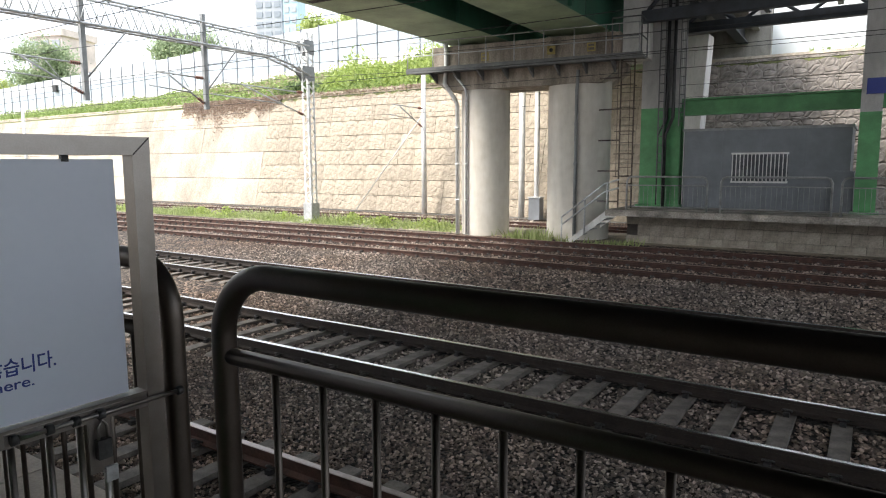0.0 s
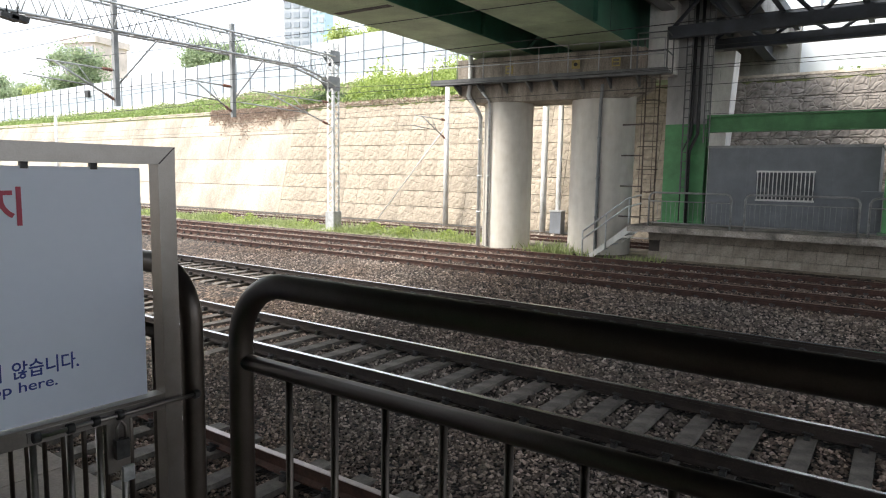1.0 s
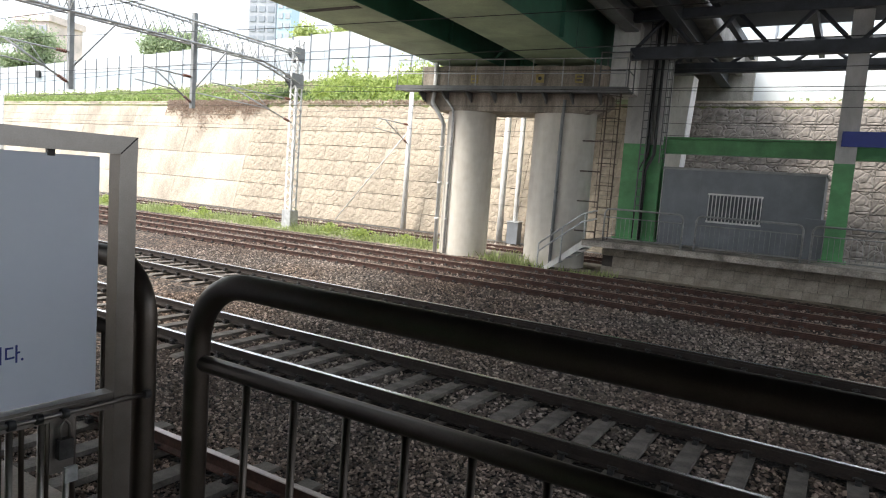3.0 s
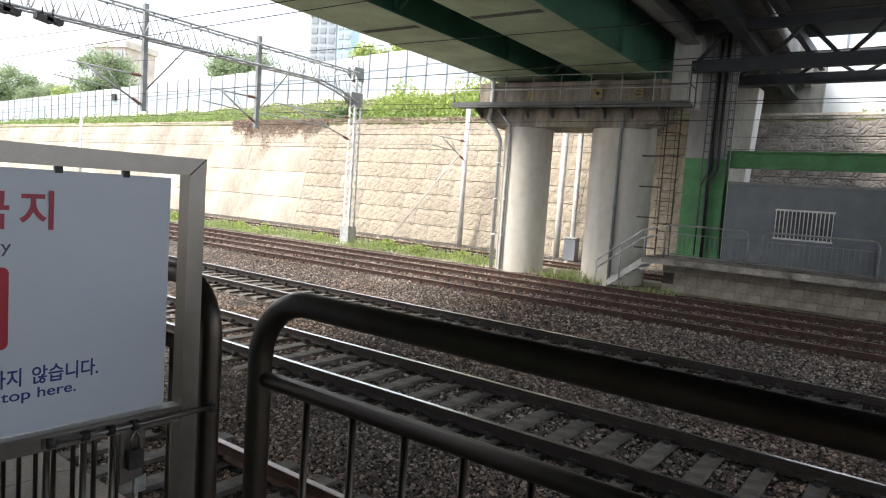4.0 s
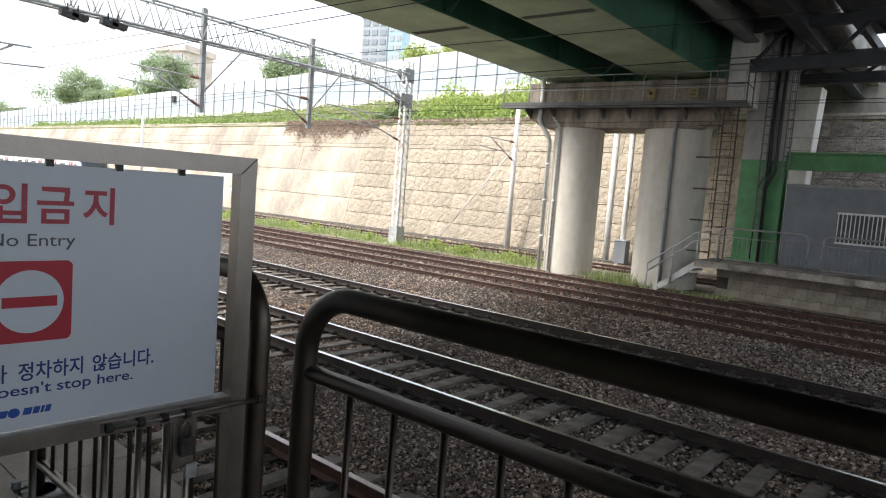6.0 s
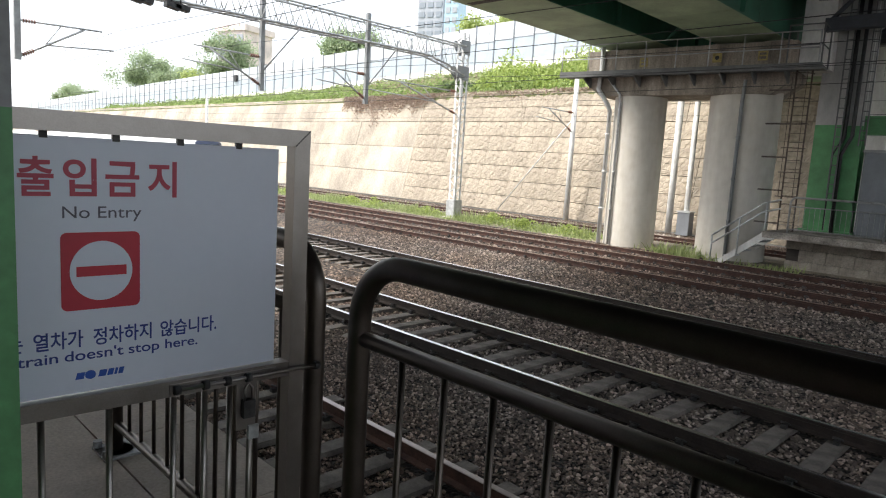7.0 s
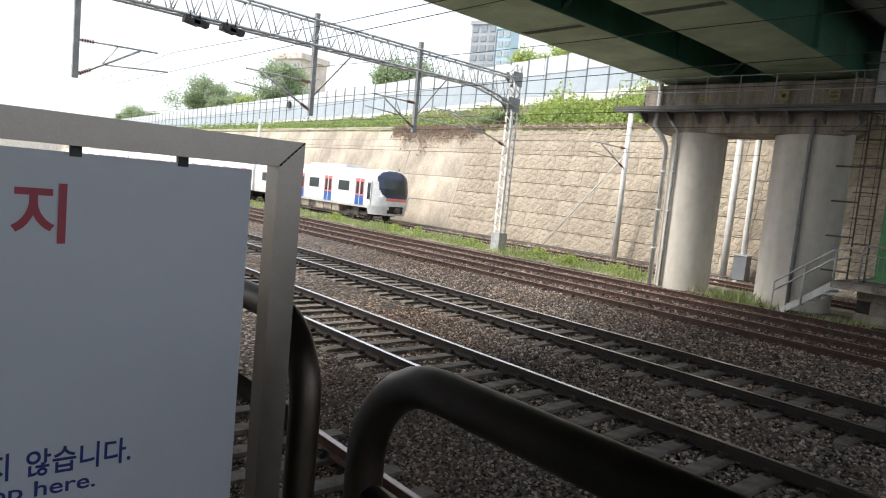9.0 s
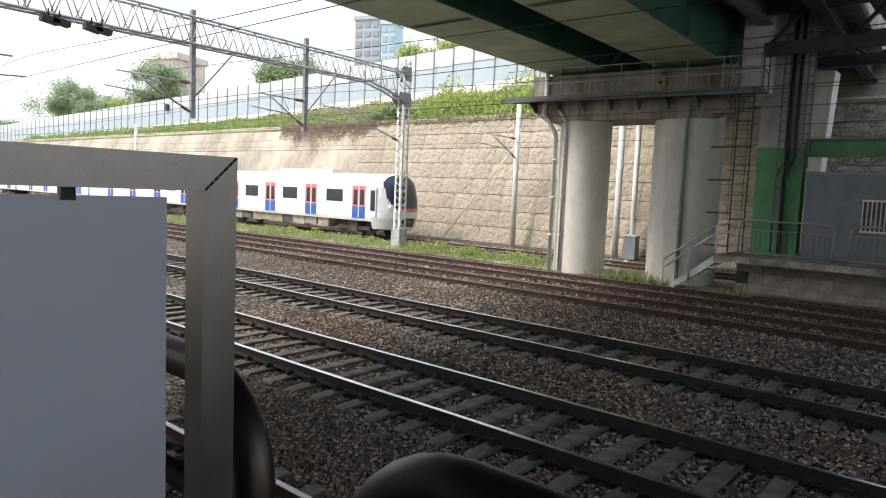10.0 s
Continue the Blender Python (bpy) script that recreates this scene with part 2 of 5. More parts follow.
# Brick bleached towards white; the haze over the distance is in its colour.
ROOFPINK = mat("hazed_house_brick", (0.74, 0.63, 0.585), 0.8, var=0.15, scale=0.5)
PLATEYELLOW = mat("faded_yellow_plate", (0.42, 0.33, 0.12), 0.7, var=0.25, scale=6)
RUBBLE = mat("grey_rubble_stone", (0.25, 0.225, 0.20), 0.95, var=0.35, scale=0.8, bump=1.0, fine=6)
split_relief(RUBBLE, 2.6, 1.0)
BROWN = mat("insulator_brown", (0.20, 0.08, 0.05), 0.35, var=0.1)
LAMP_GLASS = mat("lamp_lens", (0.9, 0.9, 0.85), 0.2, var=0.02, bump=0)


# ---- mesh helpers ----
def box(bm, x0, x1, y0, y1, z0, z1, rot=None):
    vs = [bm.verts.new((x, y, z)) for z in (z0, z1) for x, y in ((x0, y0), (x1, y0), (x1, y1), (x0, y1))]
    for f in ((3, 2, 1, 0), (4, 5, 6, 7), (0, 1, 5, 4), (1, 2, 6, 5), (2, 3, 7, 6), (3, 0, 4, 7)):
        bm.faces.new([vs[i] for i in f])
    if rot is not None:
        bmesh.ops.transform(bm, matrix=rot, verts=vs)
    return vs


def rod(bm, a, b, r, seg=8, r2=None, caps=True):
    a, b = Vector(a), Vector(b)
    q = (b - a).to_track_quat("Z", "Y")
    rings = []
    for p, rad in ((a, r), (b, r if r2 is None else r2)):
        rings.append([bm.verts.new(p + q @ Vector((rad * math.cos(2 * math.pi * i / seg), rad * math.sin(2 * math.pi * i / seg), 0))) for i in range(seg)])
    for i in range(seg):
        bm.faces.new((rings[0][i], rings[0][(i + 1) % seg], rings[1][(i + 1) % seg], rings[1][i])).smooth = True
    if caps:
        bm.faces.new(rings[0][::-1])
        bm.faces.new(rings[1])


def tube(bm, pts, r, seg=12):
    """A bent tube through the points."""
    pts = [Vector(p) for p in pts]
    rings = []
    up = None
    for i, p in enumerate(pts):
        d = (pts[min(i + 1, len(pts) - 1)] - pts[max(i - 1, 0)]).normalized()
        if up is None:
            up = Vector((0, 1, 0)) if abs(d.y) < 0.9 else Vector((1, 0, 0))
        s = d.cross(up).normalized()
        u = s.cross(d).normalized()
        up = u
        rings.append([bm.verts.new(p + r * (math.cos(2 * math.pi * k / seg) * s + math.sin(2 * math.pi * k / seg) * u)) for k in range(seg)])
    for a, b in zip(rings, rings[1:]):
        for k in range(seg):
            bm.faces.new((a[k], b[k], b[(k + 1) % seg], a[(k + 1) % seg])).smooth = True
    bm.faces.new(rings[0])
    bm.faces.new(rings[-1][::-1])


def prism(bm, outline, axis, a0, a1):
    """A flat outline (pairs) pushed along an axis from a0 to a1."""
    def at(p, a):
        return {"x": (a, p[0], p[1]), "y": (p[0], a, p[1]), "z": (p[0], p[1], a)}[axis]
    v0 = [bm.verts.new(at(p, a0)) for p in outline]
    v1 = [bm.verts.new(at(p, a1)) for p in outline]
    n = len(outline)
    for i in range(n):
        bm.faces.new((v0[i], v0[(i + 1) % n], v1[(i + 1) % n], v1[i]))
    bm.faces.new(v0[::-1])
    bm.faces.new(v1)


def mesh_of(bm, name, material, smooth=False, bevel=0.0):
    if bevel:
        bmesh.ops.bevel(bm, geom=[e for e in bm.edges if len(e.link_faces) == 2 and e.calc_face_angle(0) > 0.7], offset=bevel, segments=2, affect="EDGES", profile=0.5)
    bmesh.ops.recalc_face_normals(bm, faces=bm.faces)
    me = bpy.data.meshes.new(name)
    bm.to_mesh(me)
    bm.free()
    for mm in material if isinstance(material, (list, tuple)) else [material]:
        me.materials.append(mm)
    return me


def part(name, bm, material, parent, label="", bevel=0.0, m=None):
    ob = new(name, mesh_of(bm, name, material, bevel=bevel))
    ob.parent = parent
    if m is not None:
        ob.matrix_basis = m
    if label:
        ob["label"] = label
    return ob


def piece(name, me, parent, m):
    ob = new(name, me)
    ob.parent = parent
    ob.matrix_basis = m
    return ob


def thing(name, label, category, m=None, group="", kind=""):
    ob = tagged(new(name), label, category, group, kind)
    if m is not None:
        ob.matrix_basis = m
    return ob


def solid(name, bm, material, label, category, group="", kind="", bevel=0.0):
    return tagged(new(name, mesh_of(bm, name, material, bevel=bevel)), label, category, group, kind)


def soup(name, verts, faces, material, label, category):
    """Many small loose faces in one object of stuff."""
    me = bpy.data.meshes.new(name)
    k = len(faces[0])
    me.vertices.add(len(verts))
    me.vertices.foreach_set("co", np.asarray(verts, dtype=np.float32).ravel())
    me.loops.add(len(faces) * k)
    me.loops.foreach_set("vertex_index", np.asarray(faces, dtype=np.int32).ravel())
    me.polygons.add(len(faces))
    me.polygons.foreach_set("loop_start", np.arange(0, len(faces) * k, k, dtype=np.int32))
    me.update(calc_edges=True)
    me.shade_flat()
    me.materials.append(material)
    return me if label is None else tagged(new(name, me), label, category, kind="stuff")


def leaves(centres, size, rng, flat=0.4):
    """A leaf (two triangles folded as one quad) at each centre."""
    n = len(centres)
    d = rng.normal(size=(n, 3))
    d /= np.linalg.norm(d, axis=1, keepdims=True)
    e = np.cross(d, rng.normal(size=(n, 3)))
    e /= np.linalg.norm(e, axis=1, keepdims=True)
    s = size * rng.uniform(0.6, 1.4, (n, 1))
    quad = np.stack([centres - d * s, centres + e * s * 0.5, centres + d * s, centres - e * s * 0.5], 1)
    return quad.reshape(-1, 3), np.arange(4 * n).reshape(n, 4)


rng = np.random.default_rng(4)

# ---- ground: one sheet, ballast between the tracks, verge beyond ----
TRACKS = (("near", 2.78, True), ("second", 6.89, True), ("third", 11.0, True), ("fourth", 16.5, False), ("fifth", 19.6, False), ("sixth", 27.0, False))
bm = bmesh.new()
YS = [-60, 1.0, 1.3, 6.5, 10.4, 12.6, 14.6, 15.6, 21.2, 21.9, 25.2, 25.6, 30.6, 31.0]
ZS = [-0.3, -0.3, -0.22, -0.22, -0.22, -0.22, -0.16, -0.16, -0.16, -0.12, -0.12, -0.255, -0.255, -0.26]
XS = [-900, -120, -60, -24, -19, -12, -9, 3.5, 60, 400]
grid = [[bm.verts.new((x, y, z)) for x in XS] for y, z in zip(YS, ZS)]
for j in range(len(YS) - 1):
    for i in range(len(XS) - 1):
        f = bm.faces.new((grid[j][i], grid[j][i + 1], grid[j + 1][i + 1], grid[j + 1][i]))
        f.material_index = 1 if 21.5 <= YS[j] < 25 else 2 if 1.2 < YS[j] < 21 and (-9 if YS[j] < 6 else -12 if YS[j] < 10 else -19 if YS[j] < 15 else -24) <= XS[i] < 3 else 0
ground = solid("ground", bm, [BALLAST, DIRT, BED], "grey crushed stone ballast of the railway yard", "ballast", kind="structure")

PITCH, SX = 0.545, -1.25                            # sleeper spacing and the place of one sleeper

# loose stones on the ballast near the platform
ico = [(0, 0, 1), (0.94, 0, 0.2), (0.29, 0.9, 0.25), (-0.76, 0.55, 0.15), (-0.76, -0.55, 0.3), (0.29, -0.9, 0.1), (0.1, 0.05, -0.8)]
icof = [(0, 1, 2), (0, 2, 3), (0, 3, 4), (0, 4, 5), (0, 5, 1), (6, 2, 1), (6, 3, 2), (6, 4, 3), (6, 5, 4), (6, 1, 5)]


def stones(n, x0, x1, y0, y1, size, name, material=STONE, label="loose crushed grey ballast stones lying between the tracks"):
    base = np.array(ico)
    px, py = rng.uniform(x0, x1, n), rng.uniform(y0, y1, n)
    keep = np.ones(n, bool)
    for _, c, _ in TRACKS[:3]:
        inside = np.abs(py - c) < 1.25
        ph = np.abs((px - SX + 500 * PITCH + PITCH / 2) % PITCH - PITCH / 2)
        keep &= ~(inside & (ph < 0.115) & (rng.random(n) < 0.97))
    for _, c, _ in TRACKS:                           # the rails stay clear
        keep &= np.abs(np.abs(py - c) - 0.7525) > 0.07 + 0.8 * size
    px, py = px[keep], py[keep]
    n = len(px)
    a = rng.uniform(0, 2 * np.pi, n)
    s = size * rng.uniform(0.55, 1.35, n)
    stretch = np.stack([rng.uniform(0.8, 1.7, n), rng.uniform(0.55, 1.0, n), rng.uniform(0.6, 1.15, n)], 1)
    v = base[None] * stretch[:, None] * s[:, None, None] + rng.normal(0, 0.12, (n, 7, 3)) * s[:, None, None]
    t = rng.uniform(-0.6, 0.6, n)
    y2, z2 = v[..., 1] * np.cos(t)[:, None] - v[..., 2] * np.sin(t)[:, None], v[..., 1] * np.sin(t)[:, None] + v[..., 2] * np.cos(t)[:, None]
    x3, y3 = v[..., 0] * np.cos(a)[:, None] - y2 * np.sin(a)[:, None], v[..., 0] * np.sin(a)[:, None] + y2 * np.cos(a)[:, None]
    co = np.stack([x3 + px[:, None], y3 + py[:, None], z2 + (np.interp(py, YS, ZS) - 0.2 * size + rng.uniform(-0.5, 0.9, n) * size)[:, None]], 2)
    fc = (np.array(icof)[None] + 7 * np.arange(n)[:, None, None]).reshape(-1, 3)
    soup(name, co.reshape(-1, 3), fc, material, label, "ballast stones")


stones(64000, -9.0, 3.5, 1.9, 6.5, 0.022, "ballast_stones")
stones(44000, -12.0, 5.0, 6.5, 10.4, 0.028, "ballast_stones")
stones(50000, -19.0, 6.0, 10.4, 15.6, 0.031, "ballast_stones")
stones(30000, -24.0, 6.0, 15.6, 20.9, 0.034, "ballast_stones")
stones(12000, -70.0, -13.5, 24.2, 29.6, 0.055, "ballast_stones", material=PALESTONE, label="pale dry ballast stones under the track by the wall")

# ---- retaining wall, bank, barrier ----
wall = thing("wall_north", "tall battered concrete retaining wall with block joints", "retaining wall", kind="structure")
TILT = math.degrees(math.atan2(2.0, 7.5))
WM = pose(0, 31.0, -0.2, -TILT, 0, 0)           # wall space: x along, z up the slope
WH = 7.75
bm = bmesh.new()
box(bm, -400, 80, 0.06, 0.9, -0.4, WH)
part("wall_backing", bm, CONC_DARK, wall, m=WM)
bm = bmesh.new()
box(bm, -400, 80, -0.05, 0.95, WH, WH + 0.12)
part("coping", bm, WALLSMOOTH, wall, m=WM, bevel=0.02)


def block_mesh(w, h, seed, rough):
    r = random.Random(seed)
    bm = bmesh.new()
    g = 0.018
    nx, nz = (5, 4) if rough else (1, 1)
    e = 0.008                                    # upright joints are tighter than the courses
    vs = [[bm.verts.new((e + (w - 2 * e) * i / nx, (-0.02 - (r.uniform(0, 0.045) if rough and 0 < i < nx and 0 < j < nz else 0.0)), g + (h - 2 * g) * j / nz)) for i in range(nx + 1)] for j in range(nz + 1)]
    for j in range(nz):
        for i in range(nx):
            bm.faces.new((vs[j][i], vs[j][i + 1], vs[j + 1][i + 1], vs[j + 1][i]))
    ring = vs[0] + [row[-1] for row in vs[1:]] + vs[-1][-2::-1] + [row[0] for row in vs[-2:0:-1]]
    back = [bm.verts.new((v.co.x, 0.08, v.co.z)) for v in ring]
    for i in range(len(ring)):
        j = (i + 1) % len(ring)
        bm.faces.new((ring[i], back[i], back[j], ring[j]))
    return mesh_of(bm, "block", WALLSTONE if rough else WALLSMOOTH)


ROWS = 8
RH = WH / ROWS
BW = 1.2
rough_blocks = [block_mesh(BW, RH, s, True) for s in range(10)]
rubble_blocks = [me.copy() for me in rough_blocks]      # greyer stone past the bridge pier
for me in rubble_blocks:
    me.materials[0] = RUBBLE
for j in range(ROWS):
    for i in range(36):
        piece("block", (rough_blocks if i < 23 else rubble_blocks)[(i * 3 + j * 7 + (i * j) % 7) % 10], wall, WM @ pose(-36.0 + BW * i, random.uniform(-0.012, 0.012), j * RH))
vs, fs = [], []
for j in range(ROWS):                            # blocks past the pier, joined
    for i in range(36, 60):
        x, z, dy = -36.0 + BW * i, j * RH, random.uniform(-0.03, 0.0)
        k = len(vs)
        vs += [(x + 0.012, 0.07, z + 0.012), (x + BW - 0.012, 0.07, z + 0.012), (x + BW - 0.012, 0.07, z + RH - 0.012), (x + 0.012, 0.07, z + RH - 0.012)]
        vs += [(x + 0.03, dy, z + 0.03), (x + BW - 0.03, dy, z + 0.03), (x + BW - 0.03, dy, z + RH - 0.03), (x + 0.03, dy, z + RH - 0.03)]
        fs += [(k + 4, k + 5, k + 6, k + 7)] + [(k + a, k + (a + 1) % 4, k + 4 + (a + 1) % 4, k + 4 + a) for a in range(4)]
rest = new("block_courses", soup("block_courses", vs, fs, RUBBLE, None, ""))
rest.parent, rest.matrix_basis = wall, WM
tagged(rest, kind="stuff")
smooth_blocks = block_mesh(7.0, RH * 2, 3, False)
for j in range(ROWS // 2):
    for i in range(20):
        piece("slab", smooth_blocks, wall, WM @ pose(-36.0 - 7.0 * (i + 1), random.uniform(-0.01, 0.01), j * RH * 2))

def fence_base(x):
    """Foot of the noise barrier: it falls away along the line."""
    return 9.35 + (0.035 if x > -60 else 0.02) * (x + 60)


def bank_z(x, y):
    """Slope from the wall's top up to the barrier."""
    b = np.where(x > -60, 0.035, 0.02) * (np.clip(x, -140, 20) + 60) + 9.3
    b = np.where(x > -11, 7.4, b)
    return 7.15 + (b - 7.15) * np.interp(y, (32.9, 35.5, 38.5, 40.5), (0.0, 0.40, 0.80, 1.0))


bm = bmesh.new()                                 # bank above the wall up to the barrier
rings = []
for x in (-600, -220, -140, -120, -100, -80, -60, -40, -20, -11.2, -10.8, 20, 90):
    zs = [float(bank_z(x, y)) for y in (32.9, 35.5, 38.5, 40.5)]
    rings.append([bm.verts.new((x, y, z)) for y, z in zip((32.9, 35.5, 38.5, 40.5, 60, 260, 260, 32.9), zs + [zs[3] + 0.6, zs[3] + 2, -5, -5])])
for a, b in zip(rings, rings[1:]):
    for i in range(8):
        j = (i + 1) % 8
        bm.faces.new((a[i], a[j], b[j], b[i]))
bm.faces.new(rings[0])
bm.faces.new(rings[-1][::-1])
bmesh.ops.recalc_face_normals(bm, faces=bm.faces)
solid("bank", bm, SOIL, "overgrown earth bank above the retaining wall", "bank", kind="structure")

barrier = thing("noise_barrier", "pale translucent noise barrier with steel posts on the bank", "noise barrier")
bm = bmesh.new()
box(bm, -0.05, 0.05, -0.07, 0.06, 0, 3.62)
post_me = mesh_of(bm, "post", BARRIER_POST)
bm = bmesh.new()
box(bm, 0.05, 1.95, -0.02, 0.02, 0.55, 2.2)
low_me = mesh_of(bm, "panel", BARRIER)
bm = bmesh.new()
box(bm, 0.05, 1.95, -0.02, 0.02, 2.24, 3.55)
top_me = mesh_of(bm, "panel", BARRIER_TOP)
bm = bmesh.new()
box(bm, 0.05, 1.95, -0.03, 0.06, -0.4, 0.53)
foot_me = mesh_of(bm, "base_slab", PALE_CONC)
bm = bmesh.new()
box(bm, 0.05, 1.95, -0.05, -0.022, 2.19, 2.25)
rail_me = mesh_of(bm, "rail", BARRIER_POST)
for i in range(96):
    x = -192 + 2.0 * i
    m = pose(x, 40, fence_base(x))
    piece("base_slab", foot_me, barrier, m)
    piece("rail", rail_me, barrier, m)
    piece("post", post_me, barrier, m)
    piece("panel", low_me, barrier, m)
    piece("panel", top_me, barrier, m)

bm = bmesh.new()
box(bm, -79.6, -78.8, 39.7, 39.93, 11.05, 11.8)
solid("barrier_cabinet", bm, IRON, "small dark box mounted on the noise barrier", "cabinet", bevel=0.03)

# ---- tracks ----
RAILH = 0.15


def rail_profile():
    return [(-0.07, -RAILH), (0.07, -RAILH), (0.07, -0.135), (0.012, -0.115), (0.012, -0.045), (0.035, -0.035), (0.035, -0.004), (0.03, 0.0), (-0.03, 0.0), (-0.035, -0.004), (-0.035, -0.035), (-0.012, -0.045), (-0.012, -0.115), (-0.07, -0.135)]


def head_outline():
    return [(-0.034, -0.012), (0.034, -0.012), (0.034, -0.001), (0.027, 0.004), (-0.027, 0.004), (-0.034, -0.001)]


bm = bmesh.new()
prism(bm, [(-1.25, -0.36), (1.25, -0.36), (1.25, -0.20), (1.2, -0.175), (0.5, -0.158), (-0.5, -0.158), (-1.2, -0.175), (-1.25, -0.20)], "x", -0.095, 0.095)
sleeper_me = mesh_of(bm, "sleeper", SLEEPER, bevel=0.008)
bm = bmesh.new()
for s in (-1, 1):
    tube(bm, [(-0.05, s * 0.05, -0.12), (-0.035, s * 0.11, -0.09), (0.0, s * 0.13, -0.08), (0.035, s * 0.11, -0.09), (0.05, s * 0.05, -0.12)], 0.011, 6)
    box(bm, -0.03, 0.03, s * 0.07 if s > 0 else -0.14, s * 0.14 if s > 0 else -0.07, -0.17, -0.115)
clip_me = mesh_of(bm, "rail_clip", IRON)
for name, c, polished in TRACKS:
    tr = thing("railway_track", f"{'polished' if polished else 'rusty brown'} steel rails on concrete sleepers in ballast", "railway track", pose(0, c, -0.12 if c > 25 else 0), "tracks across the yard", "structure")
    for s in (-1, 1):
        bm = bmesh.new()
        prism(bm, rail_profile(), "x", -420, 120)
        r = part("rail", bm, RUST_RED if c < 5 else RAILSTEEL if polished else RUST, tr, m=pose(0, s * 0.7525, 0))
        bm = bmesh.new()
        prism(bm, head_outline(), "x", -420, 120)
        part("rail_head", bm, RAILHEAD_WORN if c < 5 else RAILHEAD if polished else RAILHEAD_DULL, r, "worn shiny running surface" if polished else "")
    far = c > 12
    i0, i1 = (-72, 16) if far else (-52, 16)
    for i in range(i0, i1):
        x = SX + PITCH * i
        if c < 12:
            piece("sleeper", sleeper_me, tr, pose(x, 0, random.uniform(-0.008, 0.004), 0, 0, random.uniform(-0.6, 0.6)))
        for s in (-1, 1):
            piece("rail_clip", clip_me, tr, pose(x, s * 0.7525, 0))


# ---- green grass strip, hedge and ivy ----
def blades(n, x0, x1, y0, y1, h, name, label, z=-0.14, clump=0.5):
    px, py = rng.uniform(x0, x1, n), rng.uniform(y0, y1, n)
    keep = np.sin(px * 1.7) + np.sin(px * 0.63 + py * 2.1) + rng.normal(0, 0.7, n) > -clump
    px, py = px[keep], py[keep]
    n = len(px)
    a, hh = rng.uniform(0, 2 * np.pi, n), h * rng.uniform(0.4, 1.3, n) * (1 + 0.4 * np.sin(px * 1.1))
    w = 0.02 + 0.025 * rng.random(n)
    lean = rng.normal(0, 0.35, (n, 2)) * hh[:, None]
    b0 = np.stack([px - w * np.cos(a), py - w * np.sin(a), np.full(n, z)], 1)
    b1 = np.stack([px + w * np.cos(a), py + w * np.sin(a), np.full(n, z)], 1)
    tip = np.stack([px + lean[:, 0], py + lean[:, 1], z + hh], 1)
    v = np.stack([b0, b1, tip], 1).reshape(-1, 3)
    soup(name, v, np.arange(3 * n).reshape(n, 3), GRASS, label, "grass")


blades(18000, -75, -13.8, 21.9, 24.4, 0.17, "grass", "tall green weeds on the verge between the tracks")
blades(9000, -60, -14.5, 22.3, 23.9, 0.34, "grass", "tall bright green weeds in clumps beside the track", clump=-0.2)
blades(900, -13, -6, 21.0, 22.2, 0.30, "grass", "thin weeds round the pier columns", clump=-0.6)


def foliage(n, x0, x1, y0, y1, tall, size, material, name, label, category):
    """Leaf mass standing on the bank between y0 and y1, in clumps of uneven height."""
    px, py = rng.uniform(x0, x1, n), rng.uniform(y0, y1, n)
    wob = 0.6 + 0.4 * np.sin(px * 0.9 + py) + 0.3 * np.sin(px * 2.3 + 1 - 1.7 * py) + 0.2 * np.sin(px * 5.1)
    end = np.clip(np.minimum(px - x0, x1 - px) / 2.0, 0.3, 1)
    pz = bank_z(px, py) + np.abs(rng.normal(0.25, 0.45, n)).clip(0, 1.3) * tall * np.clip(wob, 0.2, 2) * end
    v, f = leaves(np.stack([px, py, pz], 1), size, rng)
    soup(name, v, f, material, label, category)


foliage(36000, -112, -18, 32.95, 35.2, 0.62, 0.11, HEDGE, "hedge", "dense green hedge along the top of the wall", "hedge")
foliage(17000, -33.5, -11.3, 33.6, 37.2, 1.45, 0.12, SHRUB, "shrubs", "bright yellow-green shrubs on the bank above the wall", "shrubs")
foliage(5000, -36.0, -31.5, 33.1, 35.0, 1.25, 0.10, DARKLEAF, "shrub", "dark green bush at the top of the wall", "shrub")
foliage(22000, -100, -34, 35.2, 39.7, 0.42, 0.12, GRASS, "bank_grass", "rough grass on the bank below the barrier", "grass")
foliage(2600, -50, -34, 33.0, 37.5, 0.7, 0.09, DEADIVY, "dry_brush", "dry brown brush among the grass of the bank", "brush")
foliage(2500, -5, 14, 33.0, 33.8, 0.35, 0.10, HEDGE, "hedge", "green creeper along the wall coping", "hedge")


def hanging(n, x0, x1, drop, material, name, label):
    px = rng.uniform(x0, x1, n)
    mid = np.abs((px - x0) / (x1 - x0) - 0.45)
    d = np.abs(rng.normal(0, 1, n)) * drop * (1.1 - 1.2 * mid) * (0.9 + 0.25 * np.sin(px * 2.7))
    s = WH + 0.15 - np.clip(d, 0, 3.2)
    c, sn = math.cos(radians(TILT)), math.sin(radians(TILT))
    off = -0.1 - 0.12 * rng.random(n)
    v, f = leaves(np.stack([px, 31.0 + s * sn + off * c, -0.2 + s * c - off * sn], 1), 0.075, rng)
    soup(name, v, f, material, label, "ivy")


hanging(6000, -46.0, -35.0, 0.85, DEADIVY, "dead_ivy", "withered brown ivy hanging over the wall top")
hanging(1300, -36, -16, 0.22, DEADIVY, "dead_ivy", "withered brown creeper along the wall top")

